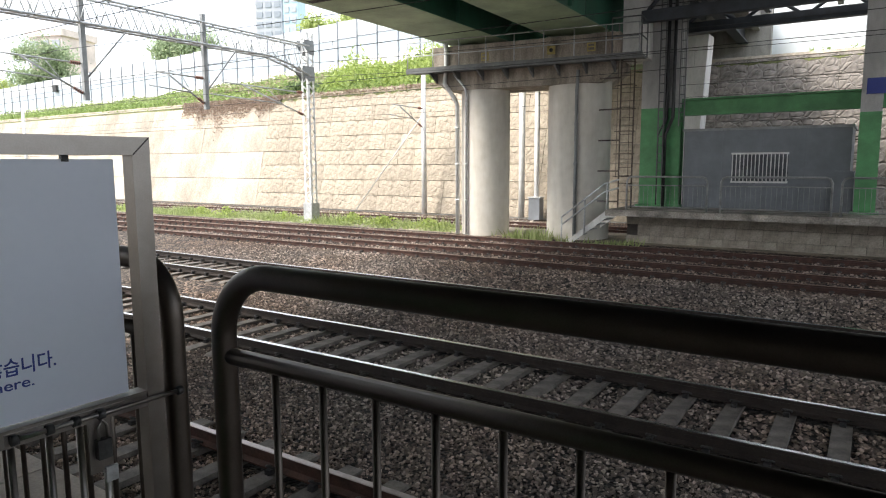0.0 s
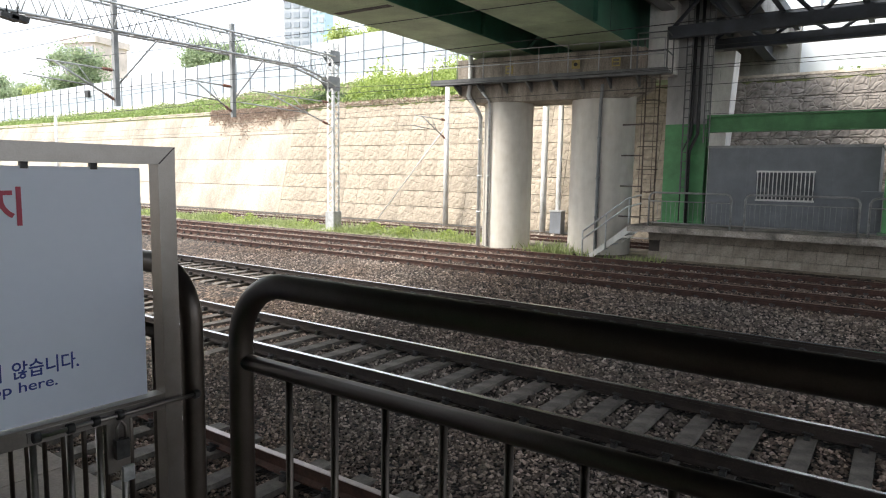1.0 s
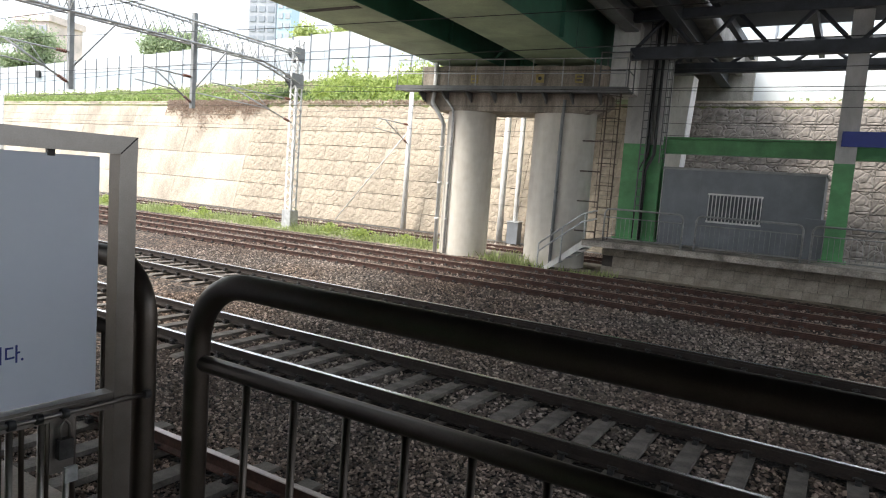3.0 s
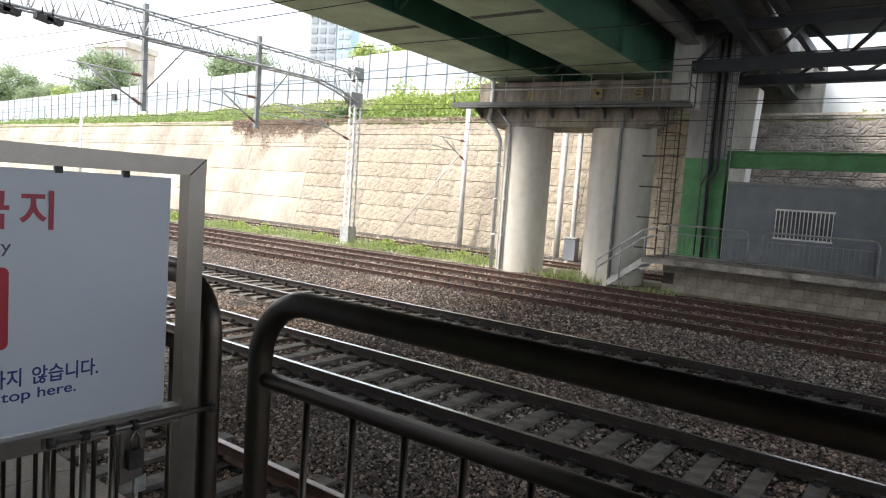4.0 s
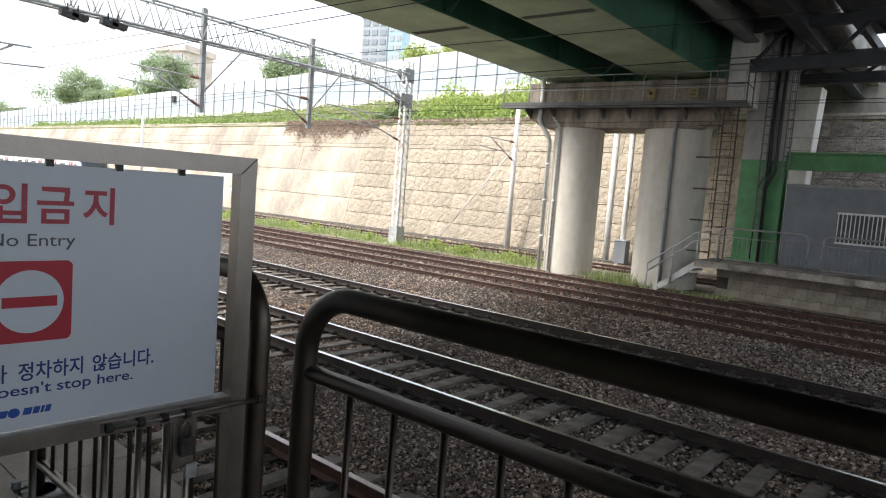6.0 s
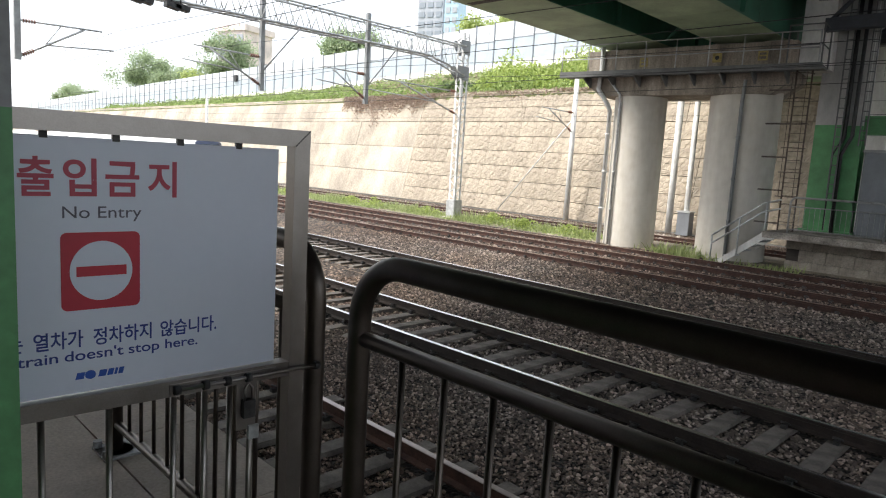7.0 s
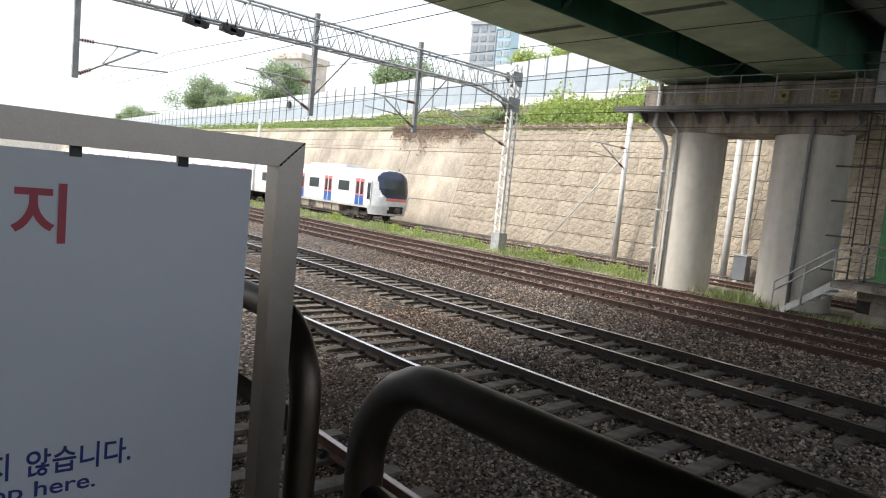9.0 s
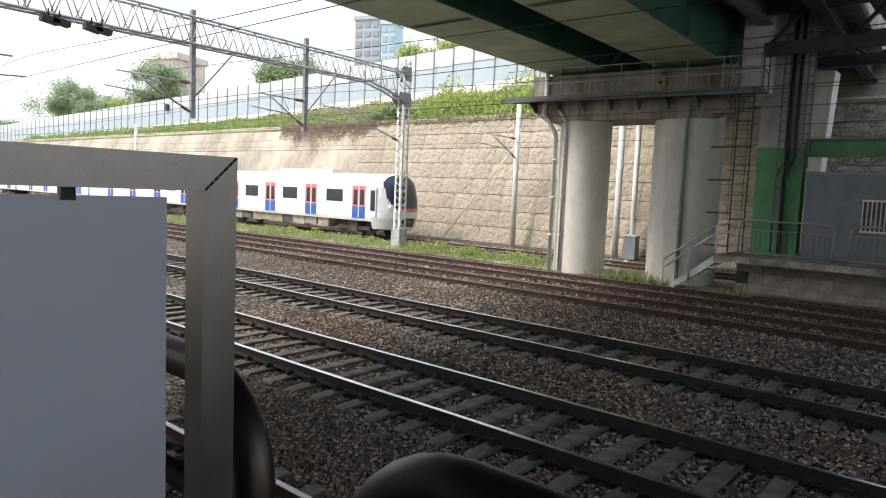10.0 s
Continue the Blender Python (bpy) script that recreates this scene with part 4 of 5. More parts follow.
box(bm, -0.02, 0.56, -0.02, 0.44, 1.22, 1.27)
part("lid", bm, BOOTH, eb, bevel=0.01)

truss = thing("station_roof_truss", "dark steel roof trusses of the station hall", "roof truss")
for y, zb in ((22.5, 7.32), (27.5, 7.72)):
    for z, h in ((zb, 0.38), (8.6, 0.3)):
        bm = bmesh.new()
        box(bm, -6.5, 30, y - 0.15, y + 0.15, z, z + h)
        part("chord", bm, ROOFSTEEL, truss)
    for k in range(12):
        x = -6.5 + 2.2 * k
        bm = bmesh.new()
        rod(bm, (x, y, zb + 0.2), (x + 1.1, y, 8.7), 0.07, 6)
        rod(bm, (x + 1.1, y, 8.7), (x + 2.2, y, zb + 0.2), 0.07, 6)
        part("web", bm, ROOFSTEEL, truss)
for k in range(9):
    bm = bmesh.new()
    x = -6.4 + 2.6 * k
    box(bm, x - 0.1, x + 0.1, -2, 31, 8.85, 9.15)
    part("purlin", bm, ROOFSTEEL, truss)
# Unseen near half added to shade the ballast; far edge hides the sky.
bm = bmesh.new()
box(bm, -4.2, 16, -1.5, 26.6, 9.2, 9.3)
part("roof_sheet", bm, ROOFSTEEL, truss)

bm = bmesh.new()
box(bm, -8.5, -4.2, 35.0, 35.5, 7.0, 10.2)
solid("parapet_wall", bm, CONC_DARK, "grey concrete parapet above the far wall", "parapet", bevel=0.03)
pw = thing("white_hoarding", "white panelled hoarding above the far wall", "hoarding")
for k in range(9):
    bm = bmesh.new()
    box(bm, -4.15 + 2.0 * k, -4.15 + 2.0 * k + 1.97, 35.1, 35.2, 7.6, 10.0)
    part("panel", bm, BARRIER_TOP, pw)
ab = thing("abutment_pillar", "pale leaning concrete pillar against the far wall", "pillar")
bm = bmesh.new()
vs = box(bm, -6.95, -6.3, 29.6, 30.6, -0.2, 8.0)
for v in vs:
    if v.co.z > 1:
        v.co.x += 0.45 if v.co.x > -6.5 else 0.2
part("shaft", bm, PALE_CONC, ab, bevel=0.02)

# ---- portal with overhead line gear ----
MX, MY = -22.4, 22.75


def mast(x, y, h, w, name, label):
    t = thing(name, label, "mast", pose(x, y, -0.15), "masts along the tracks")
    bm = bmesh.new()
    box(bm, -0.45, 0.45, -0.45, 0.45, -0.3, 0.1)
    part("footing", bm, CONCRETE, t, bevel=0.02)
    bm = bmesh.new()
    box(bm, -w / 2 - 0.06, w / 2 + 0.06, -w / 2 - 0.06, w / 2 + 0.06, 0.1, 0.95)
    part("base_sleeve", bm, GALV, t, bevel=0.02)
    for sx in (-1, 1):
        for sy in (-1, 1):
            bm = bmesh.new()
            a, b = sx * w / 2, sy * w / 2
            box(bm, min(a, a - sx * 0.11), max(a, a - sx * 0.11), min(b, b - sy * 0.012), max(b, b - sy * 0.012), 0.9, h)
            box(bm, min(a, a - sx * 0.012), max(a, a - sx * 0.012), min(b - sy * 0.012, b - sy * 0.11), max(b - sy * 0.012, b - sy * 0.11), 0.9, h)
            part("leg", bm, WHITEPAINT, t)
    n = int((h - 0.9) / 0.33)
    for f in range(4):
        for k in range(n):
            bm = bmesh.new()
            z0, z1 = 0.95 + 0.33 * k, 0.95 + 0.33 * (k + 1)
            s = (-1) ** k * w / 2
            p = {0: ((s, -w / 2), (-s, -w / 2)), 1: ((s, w / 2), (-s, w / 2)), 2: ((-w / 2, s), (-w / 2, -s)), 3: ((w / 2, s), (w / 2, -s))}[f]
            rod(bm, (*p[0], z0), (*p[1], z1), 0.024, 4)
            part("lacing", bm, WHITEPAINT, t)
    return t


mast(MX, MY, 8.9, 0.42, "lattice_mast", "white painted lattice mast carrying the overhead portal")
bm = bmesh.new()
rod(bm, (-21.0, 30.3, -0.2), (-21.0, 30.3, 7.6), 0.16, 12, 0.12)
pm = thing("tube_mast", "white tubular mast in front of the wall", "mast", group="masts along the tracks")
part("pole", bm, WHITEPAINT, pm)
bm = bmesh.new()
rod(bm, (-21.05, 30.3, 5.4), (-26.3, 30.55, -0.1), 0.035, 8)
part("guy_tube", bm, WHITEPAINT, pm, "pale slanting stay")


for x in (-66.5, -112.0):
    fm = thing("tube_mast", "white tubular mast far along the wall", "mast", group="masts along the tracks")
    bm = bmesh.new()
    rod(bm, (x, 30.3, -0.2), (x, 30.3, 8.0), 0.17, 10, 0.13)
    part("pole", bm, WHITEPAINT, fm)


def cantilever(x, y, z, sgn, reach, name="cantilever_arm"):
    """Hinged bracket: two tubes, a stay and a steady arm, with insulators; reaches along y."""
    t = thing("overhead_bracket", "galvanised overhead line bracket with brown insulators", "overhead bracket", pose(x, y, z), "overhead line brackets")
    for nm, a, b, r in (("top_tube", (0, 0, 1.1), (0, sgn * reach, 1.15), 0.03), ("strut", (0, 0, 0.05), (0, sgn * reach * 0.78, 1.12), 0.035), ("steady_tube", (0, sgn * reach * 0.35, 0.5), (0, sgn * reach * 1.15, 0.62), 0.025), ("stay", (0, sgn * reach * 0.3, 0.46), (0, sgn * reach * 0.5, 1.12), 0.018)):
        bm = bmesh.new()
        rod(bm, a, b, r, 7)
        part(nm, bm, GALV, t)
    for zz, ey in ((1.1, 0.3), (0.05, 0.3)):
        bm = bmesh.new()
        d = Vector((0, sgn * reach, 1.15 - 1.1)) if zz > 1 else Vector((0, sgn * reach * 0.78, 1.07))
        d.normalize()
        for k in range(5):
            p = Vector((0, 0, zz)) + d * (0.15 + 0.07 * k)
            rod(bm, p, p + d * 0.03, 0.065, 8)
        part("insulator", bm, BROWN, t)
    return t


cantilever(MX, 22.5, 4.9, -1, 4.6)
cantilever(MX, 12.12, 5.0, -1, 2.6)
cantilever(MX, 17.0, 5.0, -1, 2.2)
cantilever(MX, 4.3, 4.9, 1, 2.3)
cantilever(-21.0, 30.2, 4.6, -1, 2.8)
por = thing("portal_beam", "galvanised lattice portal beam spanning the tracks", "portal beam")
Y0, Y1 = -6.0, 22.7


def beam_z(y):
    """Underside of the beam: level, dropping to the mast in a short haunch."""
    return 7.42 - 0.02 * (y - 10) / 10 - (0.62 * ((y - 20.3) / 2.4) ** 1.4 if y > 20.3 else 0)


for dx in (-0.22, 0.22):
    bm = bmesh.new()
    tube(bm, [(MX + dx, Y0 + (Y1 - Y0) * k / 24, beam_z(Y0 + (Y1 - Y0) * k / 24)) for k in range(25)], 0.05, 6)
    part("lower_chord", bm, GALV, por)
    bm = bmesh.new()
    rod(bm, (MX + dx, Y0, 8.62), (MX + dx, Y1, 8.15), 0.045, 6)
    part("upper_chord", bm, GALV, por)
for y0, z0, y1, z1 in ((22.2, 6.55, 22.98, 7.2), (22.35, 7.75, 22.98, 8.4)):
    for dx in (-0.235, 0.235):
        bm = bmesh.new()
        prism(bm, [(y0, (z0 + z1) / 2), (y0 + 0.35, z0), (y1, z0), (y1, z1), (y0, z1)], "x", MX + dx - 0.008, MX + dx + 0.008)
        part("gusset_plate", bm, GREY_PAINT, por, "grey gusset plate at the mast")
N = 40
for k in range(N):
    ya, yb = Y0 + (Y1 - Y0) * k / N, Y0 + (Y1 - Y0) * (k + 1) / N
    top = lambda y: 8.62 - 0.47 * (y - Y0) / (Y1 - Y0)
    bm = bmesh.new()
    for dx in (-0.22, 0.22):
        rod(bm, (MX + dx, ya, beam_z(ya)), (MX + dx, (ya + yb) / 2, top((ya + yb) / 2)), 0.022, 4)
        rod(bm, (MX + dx, (ya + yb) / 2, top((ya + yb) / 2)), (MX + dx, yb, beam_z(yb)), 0.022, 4)
    rod(bm, (MX - 0.22, ya, beam_z(ya)), (MX + 0.22, yb, beam_z(yb)), 0.02, 4)
    part("lacing", bm, GALV, por)
for y in (4.3, 12.12, 17.0):
    st = thing("drop_post", "grey steel post hanging from the portal beam", "drop post", pose(MX, y, 0), "drop posts of the portal")
    bm = bmesh.new()
    box(bm, -0.08, 0.08, -0.08, 0.08, 4.88, 8.6)
    part("shaft", bm, GREY_PAINT, st)
    if y > 5:
        bm = bmesh.new()
        rod(bm, (0, 0.05, 5.6), (0, 1.6, 7.4), 0.03, 6)
        part("brace", bm, GREY_PAINT, st)
for y in (7.45, 7.75, 8.65, 8.95):
    fl = thing("floodlight", "small dark floodlight under the portal beam", "floodlight", pose(MX + 0.3, y, 7.25), "floodlights on the portal")
    bm = bmesh.new()
    prism(bm, [(-0.22, -0.08), (0.25, -0.16), (0.28, 0.0), (-0.2, 0.1)], "x", -0.15, 0.15)
    part("housing", bm, IRON, fl, bevel=0.02)
    bm = bmesh.new()
    rod(bm, (0, 0, 0.05), (0, 0, 0.3), 0.025, 6)
    part("bracket", bm, IRON, fl)

# overhead wires
for y, zc, zm in ((6.93, 5.52, 6.1), (11.0, 5.25, 6.35), (15.9, 5.3, 6.2), (19.2, 5.3, 6.2), (27.0, 5.2, 6.1)):
    w = thing("overhead_line", "thin dark contact wire hung from a messenger wire", "overhead line", pose(0, y, 0), "overhead lines")
    for nm, z, r in (("contact_wire", zc, 0.008), ("messenger_wire", zm, 0.008)):
        bm = bmesh.new()
        pts = []
        for k in range(41):
            x = -222 + 10 * k
            sag = 0.0 if nm == "contact_wire" else -0.5 * (1 - ((x + 22) % 50 / 25 - 1) ** 2)
            pts.append((x, 0, z + sag))
        tube(bm, pts, r, 4)
        part(nm, bm, WIRE, w)
    bm = bmesh.new()
    for k in range(46):
        x = -220 + 6.0 * k
        rod(bm, (x, 0, zc), (x, 0, zm - 0.5 * (1 - ((x + 22) % 50 / 25 - 1) ** 2)), 0.003, 3)
    tagged(part("dropper", bm, WIRE, w), kind="stuff")

# ---- near platform, unseen roof added over it ----
np_ = thing("near_platform", "pale concrete platform floor with a joint along its edge", "platform", kind="structure")
bm = bmesh.new()
box(bm, -200, 40, -9, 0.55, -0.5, 1.1)
part("slab", bm, PAVING, np_)
for i in range(60):
    bm = bmesh.new()
    box(bm, -30 + 1.0 * i, -30 + 1.0 * i + 0.992, 0.56, 1.12, 0.85, 1.1)
    part("edge_stone", bm, PAVING, np_, bevel=0.01)
bm = bmesh.new()
box(bm, -200, 40, 0.6, 1.0, -0.5, 0.85)
part("face", bm, CONC_DARK, np_)
# Canopy out of view, sized to shade the gate and near track.
bm = bmesh.new()
box(bm, -8, 9, -6, 0.3, 4.9, 5.05)
solid("canopy_roof", bm, ROOFSTEEL, "unseen canopy added to shade the near platform", "canopy", kind="structure")


# Wall behind the viewer, added so the steel tubes reflect something dark.
bm = bmesh.new()
box(bm, -14, 9, -5.4, -5.0, 1.1, 4.9)
solid("wall_south", bm, CONC_DARK, "unseen wall added behind the near platform to darken reflections", "wall", kind="structure")

# ---- platform edge fence ----
def fence_panel(x0, x1, y, label, zt=2.401, r=0.031):
    """Bent tube frame with a middle rail and thin upright bars."""
    t = thing("platform_fence", label, "fence", pose(0, y, 0), "fences along the platform edge")
    R = 0.165

    def corner(cx, sgn):
        return [(cx - sgn * R * math.sin(a), 0, zt - R + R * math.cos(a)) for a in [math.pi / 2 * k / 8 for k in range(9)]]
    left = corner(x0 + R, 1)[::-1]
    right = corner(x1 - R, -1)
    bm = bmesh.new()
    tube(bm, [(x0, 0, 1.1), (x0, 0, 1.6)] + left + right + [(x1, 0, 1.6), (x1, 0, 1.1)], r, 20)
    part("frame_tube", bm, STEEL_DARK, t, "dull bent steel tube")
    for z, rr in ((2.190, 0.021), (1.25, 0.022)):
        bm = bmesh.new()
        rod(bm, (x0, 0, z), (x1, 0, z), rr, 12)
        part("rail", bm, STEEL_DARK, t)
    for i in range(int((x1 - x0 - 0.25) / 0.155) + 1):
        bm = bmesh.new()
        x = x0 + 0.181 + 0.154 * i
        rod(bm, (x, 0, 1.25), (x, 0, 2.190), 0.0092, 8)
        part("baluster", bm, STEEL_DARK, t)
    for x in (x0, x1):
        bm = bmesh.new()
        rod(bm, (x, 0, 1.1), (x, 0, 1.112), 0.08, 16)
        part("foot_plate", bm, STEEL, t)
    return t


FY = 0.547
fence_panel(-0.816, 1.90, FY, "dull steel tube fence with rounded corners at the platform edge")
fence_panel(2.05, 4.85, FY, "dull steel tube fence with rounded corners at the platform edge")
fence_panel(-2.85, -1.088, FY + 0.04, "dull steel tube fence behind the gate at the platform edge")

# ---- gate with the notice ----
GM = pose(-1.053, 0.4965, -0.004, 0, 0, 86.85)         # gate space: x to the right along the gate, -y towards the viewer
W0, W1, ZT, ZB = -1.02, 0.029, 2.742, 2.032
gate = thing("no_entry_gate", "brushed stainless steel gate holding a white notice board", "gate", GM)


def gbar(nm, x0, x1, y0, y1, z0, z1, material=STEEL, parent=None, label="", bevel=0.003):
    bm = bmesh.new()
    box(bm, x0, x1, y0, y1, z0, z1)
    return part(nm, bm, material, parent or gate, label, bevel=bevel)


gbar("post", W1 - 0.047, W1, 0.0, 0.05, 1.15, ZT - 0.0445, bevel=0.0015)
gbar("post", W0, W0 + 0.047, 0.0, 0.05, 1.15, ZT - 0.0445, bevel=0.0015)
gbar("top_rail", W0 - 0.0005, W1 + 0.0005, -0.0005, 0.0505, ZT - 0.046, ZT, bevel=0.0015)
gbar("middle_rail", W0 + 0.048, W1 - 0.048, 0.002, 0.048, ZB, ZB + 0.042)
gbar("bottom_rail", W0 + 0.048, W1 - 0.048, 0.004, 0.046, 1.2, 1.24)
bm = bmesh.new()                                  # weld bead on the mitre
for k in range(7):
    rod(bm, (W1 - 0.045 + 0.0065 * k, -0.001, ZT - 0.045 + 0.0065 * k), (W1 - 0.040 + 0.0065 * k, -0.001, ZT - 0.040 + 0.0065 * k), 0.0016, 6)
part("weld_seam", bm, IRON, gate, "dark weld bead on the mitred corner")
for a in (0.126, 0.187, 0.258, 0.341, 0.498, 0.645, 0.80, 0.93):
    bm = bmesh.new()
    rod(bm, (-a, 0.025, 1.24), (-a, 0.025, ZB), 0.0085, 10)
    part("baluster", bm, STEEL, gate)
for a in (0.17, 0.325, 0.476, 0.627, 0.78, 0.92):
    gbar("sign_lug", -a - 0.008, -a + 0.008, 0.026, 0.04, ZT - 0.062, ZT - 0.046, IRON, bevel=0)
bolt = gbar("bolt_plate", -0.36, -0.06, -0.004, 0.002, ZB + 0.008, ZB + 0.034, STEEL)
bm = bmesh.new()
rod(bm, (-0.35, -0.014, ZB + 0.022), (0.075, -0.014, ZB + 0.022), 0.006, 10)
part("bolt_rod", bm, STEEL, bolt)
for a in (0.345, 0.27, 0.21, 0.15, -0.065):
    bm = bmesh.new()
    rod(bm, (-a - 0.008, -0.014, ZB + 0.022), (-a + 0.008, -0.014, ZB + 0.022), 0.0125, 10)
    part("keeper", bm, IRON, bolt)
gbar("hasp_plate", -0.176, -0.118, 0.004, 0.008, ZB - 0.135, ZB + 0.006, STEEL, bolt, "bent steel hasp plate")
lock = gbar("padlock_body", -0.163, -0.129, -0.018, 0.002, ZB - 0.095, ZB - 0.045, IRON, bolt, "dark hanging padlock", 0.005)
bm = bmesh.new()
tube(bm, [(-0.157, -0.008, ZB - 0.045), (-0.157, -0.008, ZB - 0.012), (-0.146, -0.008, ZB + 0.004), (-0.135, -0.008, ZB - 0.012), (-0.135, -0.008, ZB - 0.045)], 0.004, 6)
part("shackle", bm, STEEL, lock)
gbar("staple_block", -0.142, -0.112, -0.006, 0.003, ZB - 0.165, ZB - 0.125, GALV, bolt, "", 0.003)

SX0, SX1, SZ0, SZ1, SY = -0.955, -0.053, 2.076, 2.686, 0.03
notice = thing("notice_board", "white no entry notice with red and blue lettering", "sign", GM)
bm = bmesh.new()
box(bm, SX0, SX1, SY, SY + 0.004, SZ0, SZ1)
part("sheet", bm, SIGNWHITE, notice, "plain white sheet")


def words(text, x0, x1, z, size, material, nm, bold=0.0):
    """Lettering on the notice, fitted between x0 and x1 on the baseline z."""
    cu = bpy.data.curves.new(nm, "FONT")
    cu.body, cu.size, cu.extrude, cu.offset = text, 1.0, 0.0004, bold
    tmp = bpy.data.objects.new(nm, cu)
    scene.collection.objects.link(tmp)
    bpy.context.view_layer.update()
    me = bpy.data.meshes.new_from_object(tmp.evaluated_get(bpy.context.evaluated_depsgraph_get()))
    bpy.data.objects.remove(tmp)
    xs = [v.co.x for v in me.vertices]
    w = max(xs) - min(xs)
    sx = (x1 - x0) / w
    me.transform(Matrix.Diagonal((sx, size, 1, 1)) @ Matrix.Translation((-min(xs), 0, 0)))
    me.materials.clear()
    me.materials.append(material)
    o = new(nm, me)
    o.parent = notice
    o.matrix_basis = pose(x0, SY - 0.0012, z, 90, 0, 0)


for text, x0, x1 in (("출", -0.679, -0.608), ("입", -0.589, -0.519), ("금", -0.500, -0.424), ("지", -0.404, -0.334)):
    words(text, x0, x1, 2.558, 0.095, SIGNPINK, "lettering", 0.02)
words("는", -0.706, -0.676, 2.194, 0.046, SIGNBLUE, "lettering", 0.012)
words("No Entry", -0.592, -0.419, 2.499, 0.040, SIGNGREY, "lettering")
for text, x0, x1 in (("열차가", -0.655, -0.552), ("정차하지", -0.530, -0.395), ("않습니다.", -0.373, -0.226)):
    words(text, x0, x1, 2.193, 0.046, SIGNBLUE, "lettering", 0.014)
for text, x0, x1 in (("train", -0.688, -0.606), ("doesn't", -0.592, -0.462), ("stop", -0.450, -0.376), ("here.", -0.361, -0.277)):
    words(text, x0, x1, 2.157, 0.035, SIGNBLUE, "lettering", 0.008)
CX, CZ = -0.510, 2.372


def flat(nm, outline, y, material, parent=notice):
    bm = bmesh.new()
    prism(bm, outline, "y", y, y + 0.0012)
    return part(nm, bm, material, parent)


def rounded(cx, cz, hx, hz, r, n=6):
    out = []
    for sx, sz, a0 in ((1, 1, 0), (-1, 1, 90), (-1, -1, 180), (1, -1, 270)):
        for k in range(n + 1):
            a = radians(a0 + 90 * k / n)
            out.append((cx + sx * (hx - r) + r * math.cos(a), cz + sz * (hz - r) + r * math.sin(a)))
    return out


flat("red_square", rounded(CX, CZ, 0.087, 0.093, 0.014), SY - 0.0014, SIGNRED)
flat("white_disc", [(CX + 0.069 * math.cos(2 * math.pi * k / 48), CZ + 0.072 * math.sin(2 * math.pi * k / 48)) for k in range(48)], SY - 0.0028, SIGNWHITE)
flat("red_bar", [(CX - 0.055, CZ - 0.012), (CX + 0.055, CZ - 0.012), (CX + 0.055, CZ + 0.012), (CX - 0.055, CZ + 0.012)], SY - 0.0042, SIGNRED)
for x0, x1 in ((-0.570, -0.552), (-0.520, -0.503), (-0.500, -0.487), (-0.484, -0.478), (-0.475, -0.464)):   # rail operator's mark, plain shapes
    flat("logo_bar", [(x0, 2.109), (x1, 2.109), (x1 + 0.004, 2.125), (x0 + 0.004, 2.125)], SY - 0.0014, LOGOBLUE)
flat("logo_disc", [(-0.537 + 0.012 * math.cos(2 * math.pi * k / 20), 2.117 + 0.011 * math.sin(2 * math.pi * k / 20)) for k in range(20)], SY - 0.0014, LOGOBLUE)

# green column close beside the gate
gp = thing("platform_column", "green painted steel column beside the gate", "steel column", pose(-0.80, -0.430, 1.1))
for z0, z1, mm in ((0, 1.62, GREEN), (1.62, 3.8, GREY_PAINT)):
    bm = bmesh.new()
    box(bm, -0.15, 0.15, -0.15, 0.15, z0, z1)
    part("shaft", bm, mm, gp, "green lower part" if z0 == 0 else "grey upper part", bevel=0.01)

# bolted foot of the far fence post
bm = bmesh.new()
box(bm, -2.95, -2.75, FY - 0.05, FY + 0.13, 1.1, 1.112)
for x in (-2.92, -2.78):
    rod(bm, (x, FY - 0.03, 1.114), (x, FY - 0.03, 1.15), 0.022, 8)
solid("fence_base_plate", bm, GREY_PAINT, "bolted steel base plate under the fence post", "base plate")

# ---- commuter train ----
train = thing("commuter_train", "white commuter train, red and blue doors, dark navy front", "train")


def section(s=1.0, top=3.65, roof=0.42):
    """Body outline in y, z."""
    w, pts = 1.55 * s, []
    for y, z in ((-0.97, 0.95), (-1, 1.15), (-1, 2.85), (-0.965, 3.2), (-0.86, top - 0.24), (-roof - 0.2, top - 0.06), (-roof * 0.6, top)):
        pts.append((y * w, z))
    return pts + [(-y, z) for y, z in reversed(pts)]


def loft(bm, rings):
    vr = [[bm.verts.new(p) for p in r] for r in rings]
    n = len(vr[0])
    for a, b in zip(vr, vr[1:]):
        for i in range(n):
            bm.faces.new((a[i], a[(i + 1) % n], b[(i + 1) % n], b[i])).smooth = 2 < i < n - 3
    bm.faces.new(vr[0])
    bm.faces.new(vr[-1][::-1])


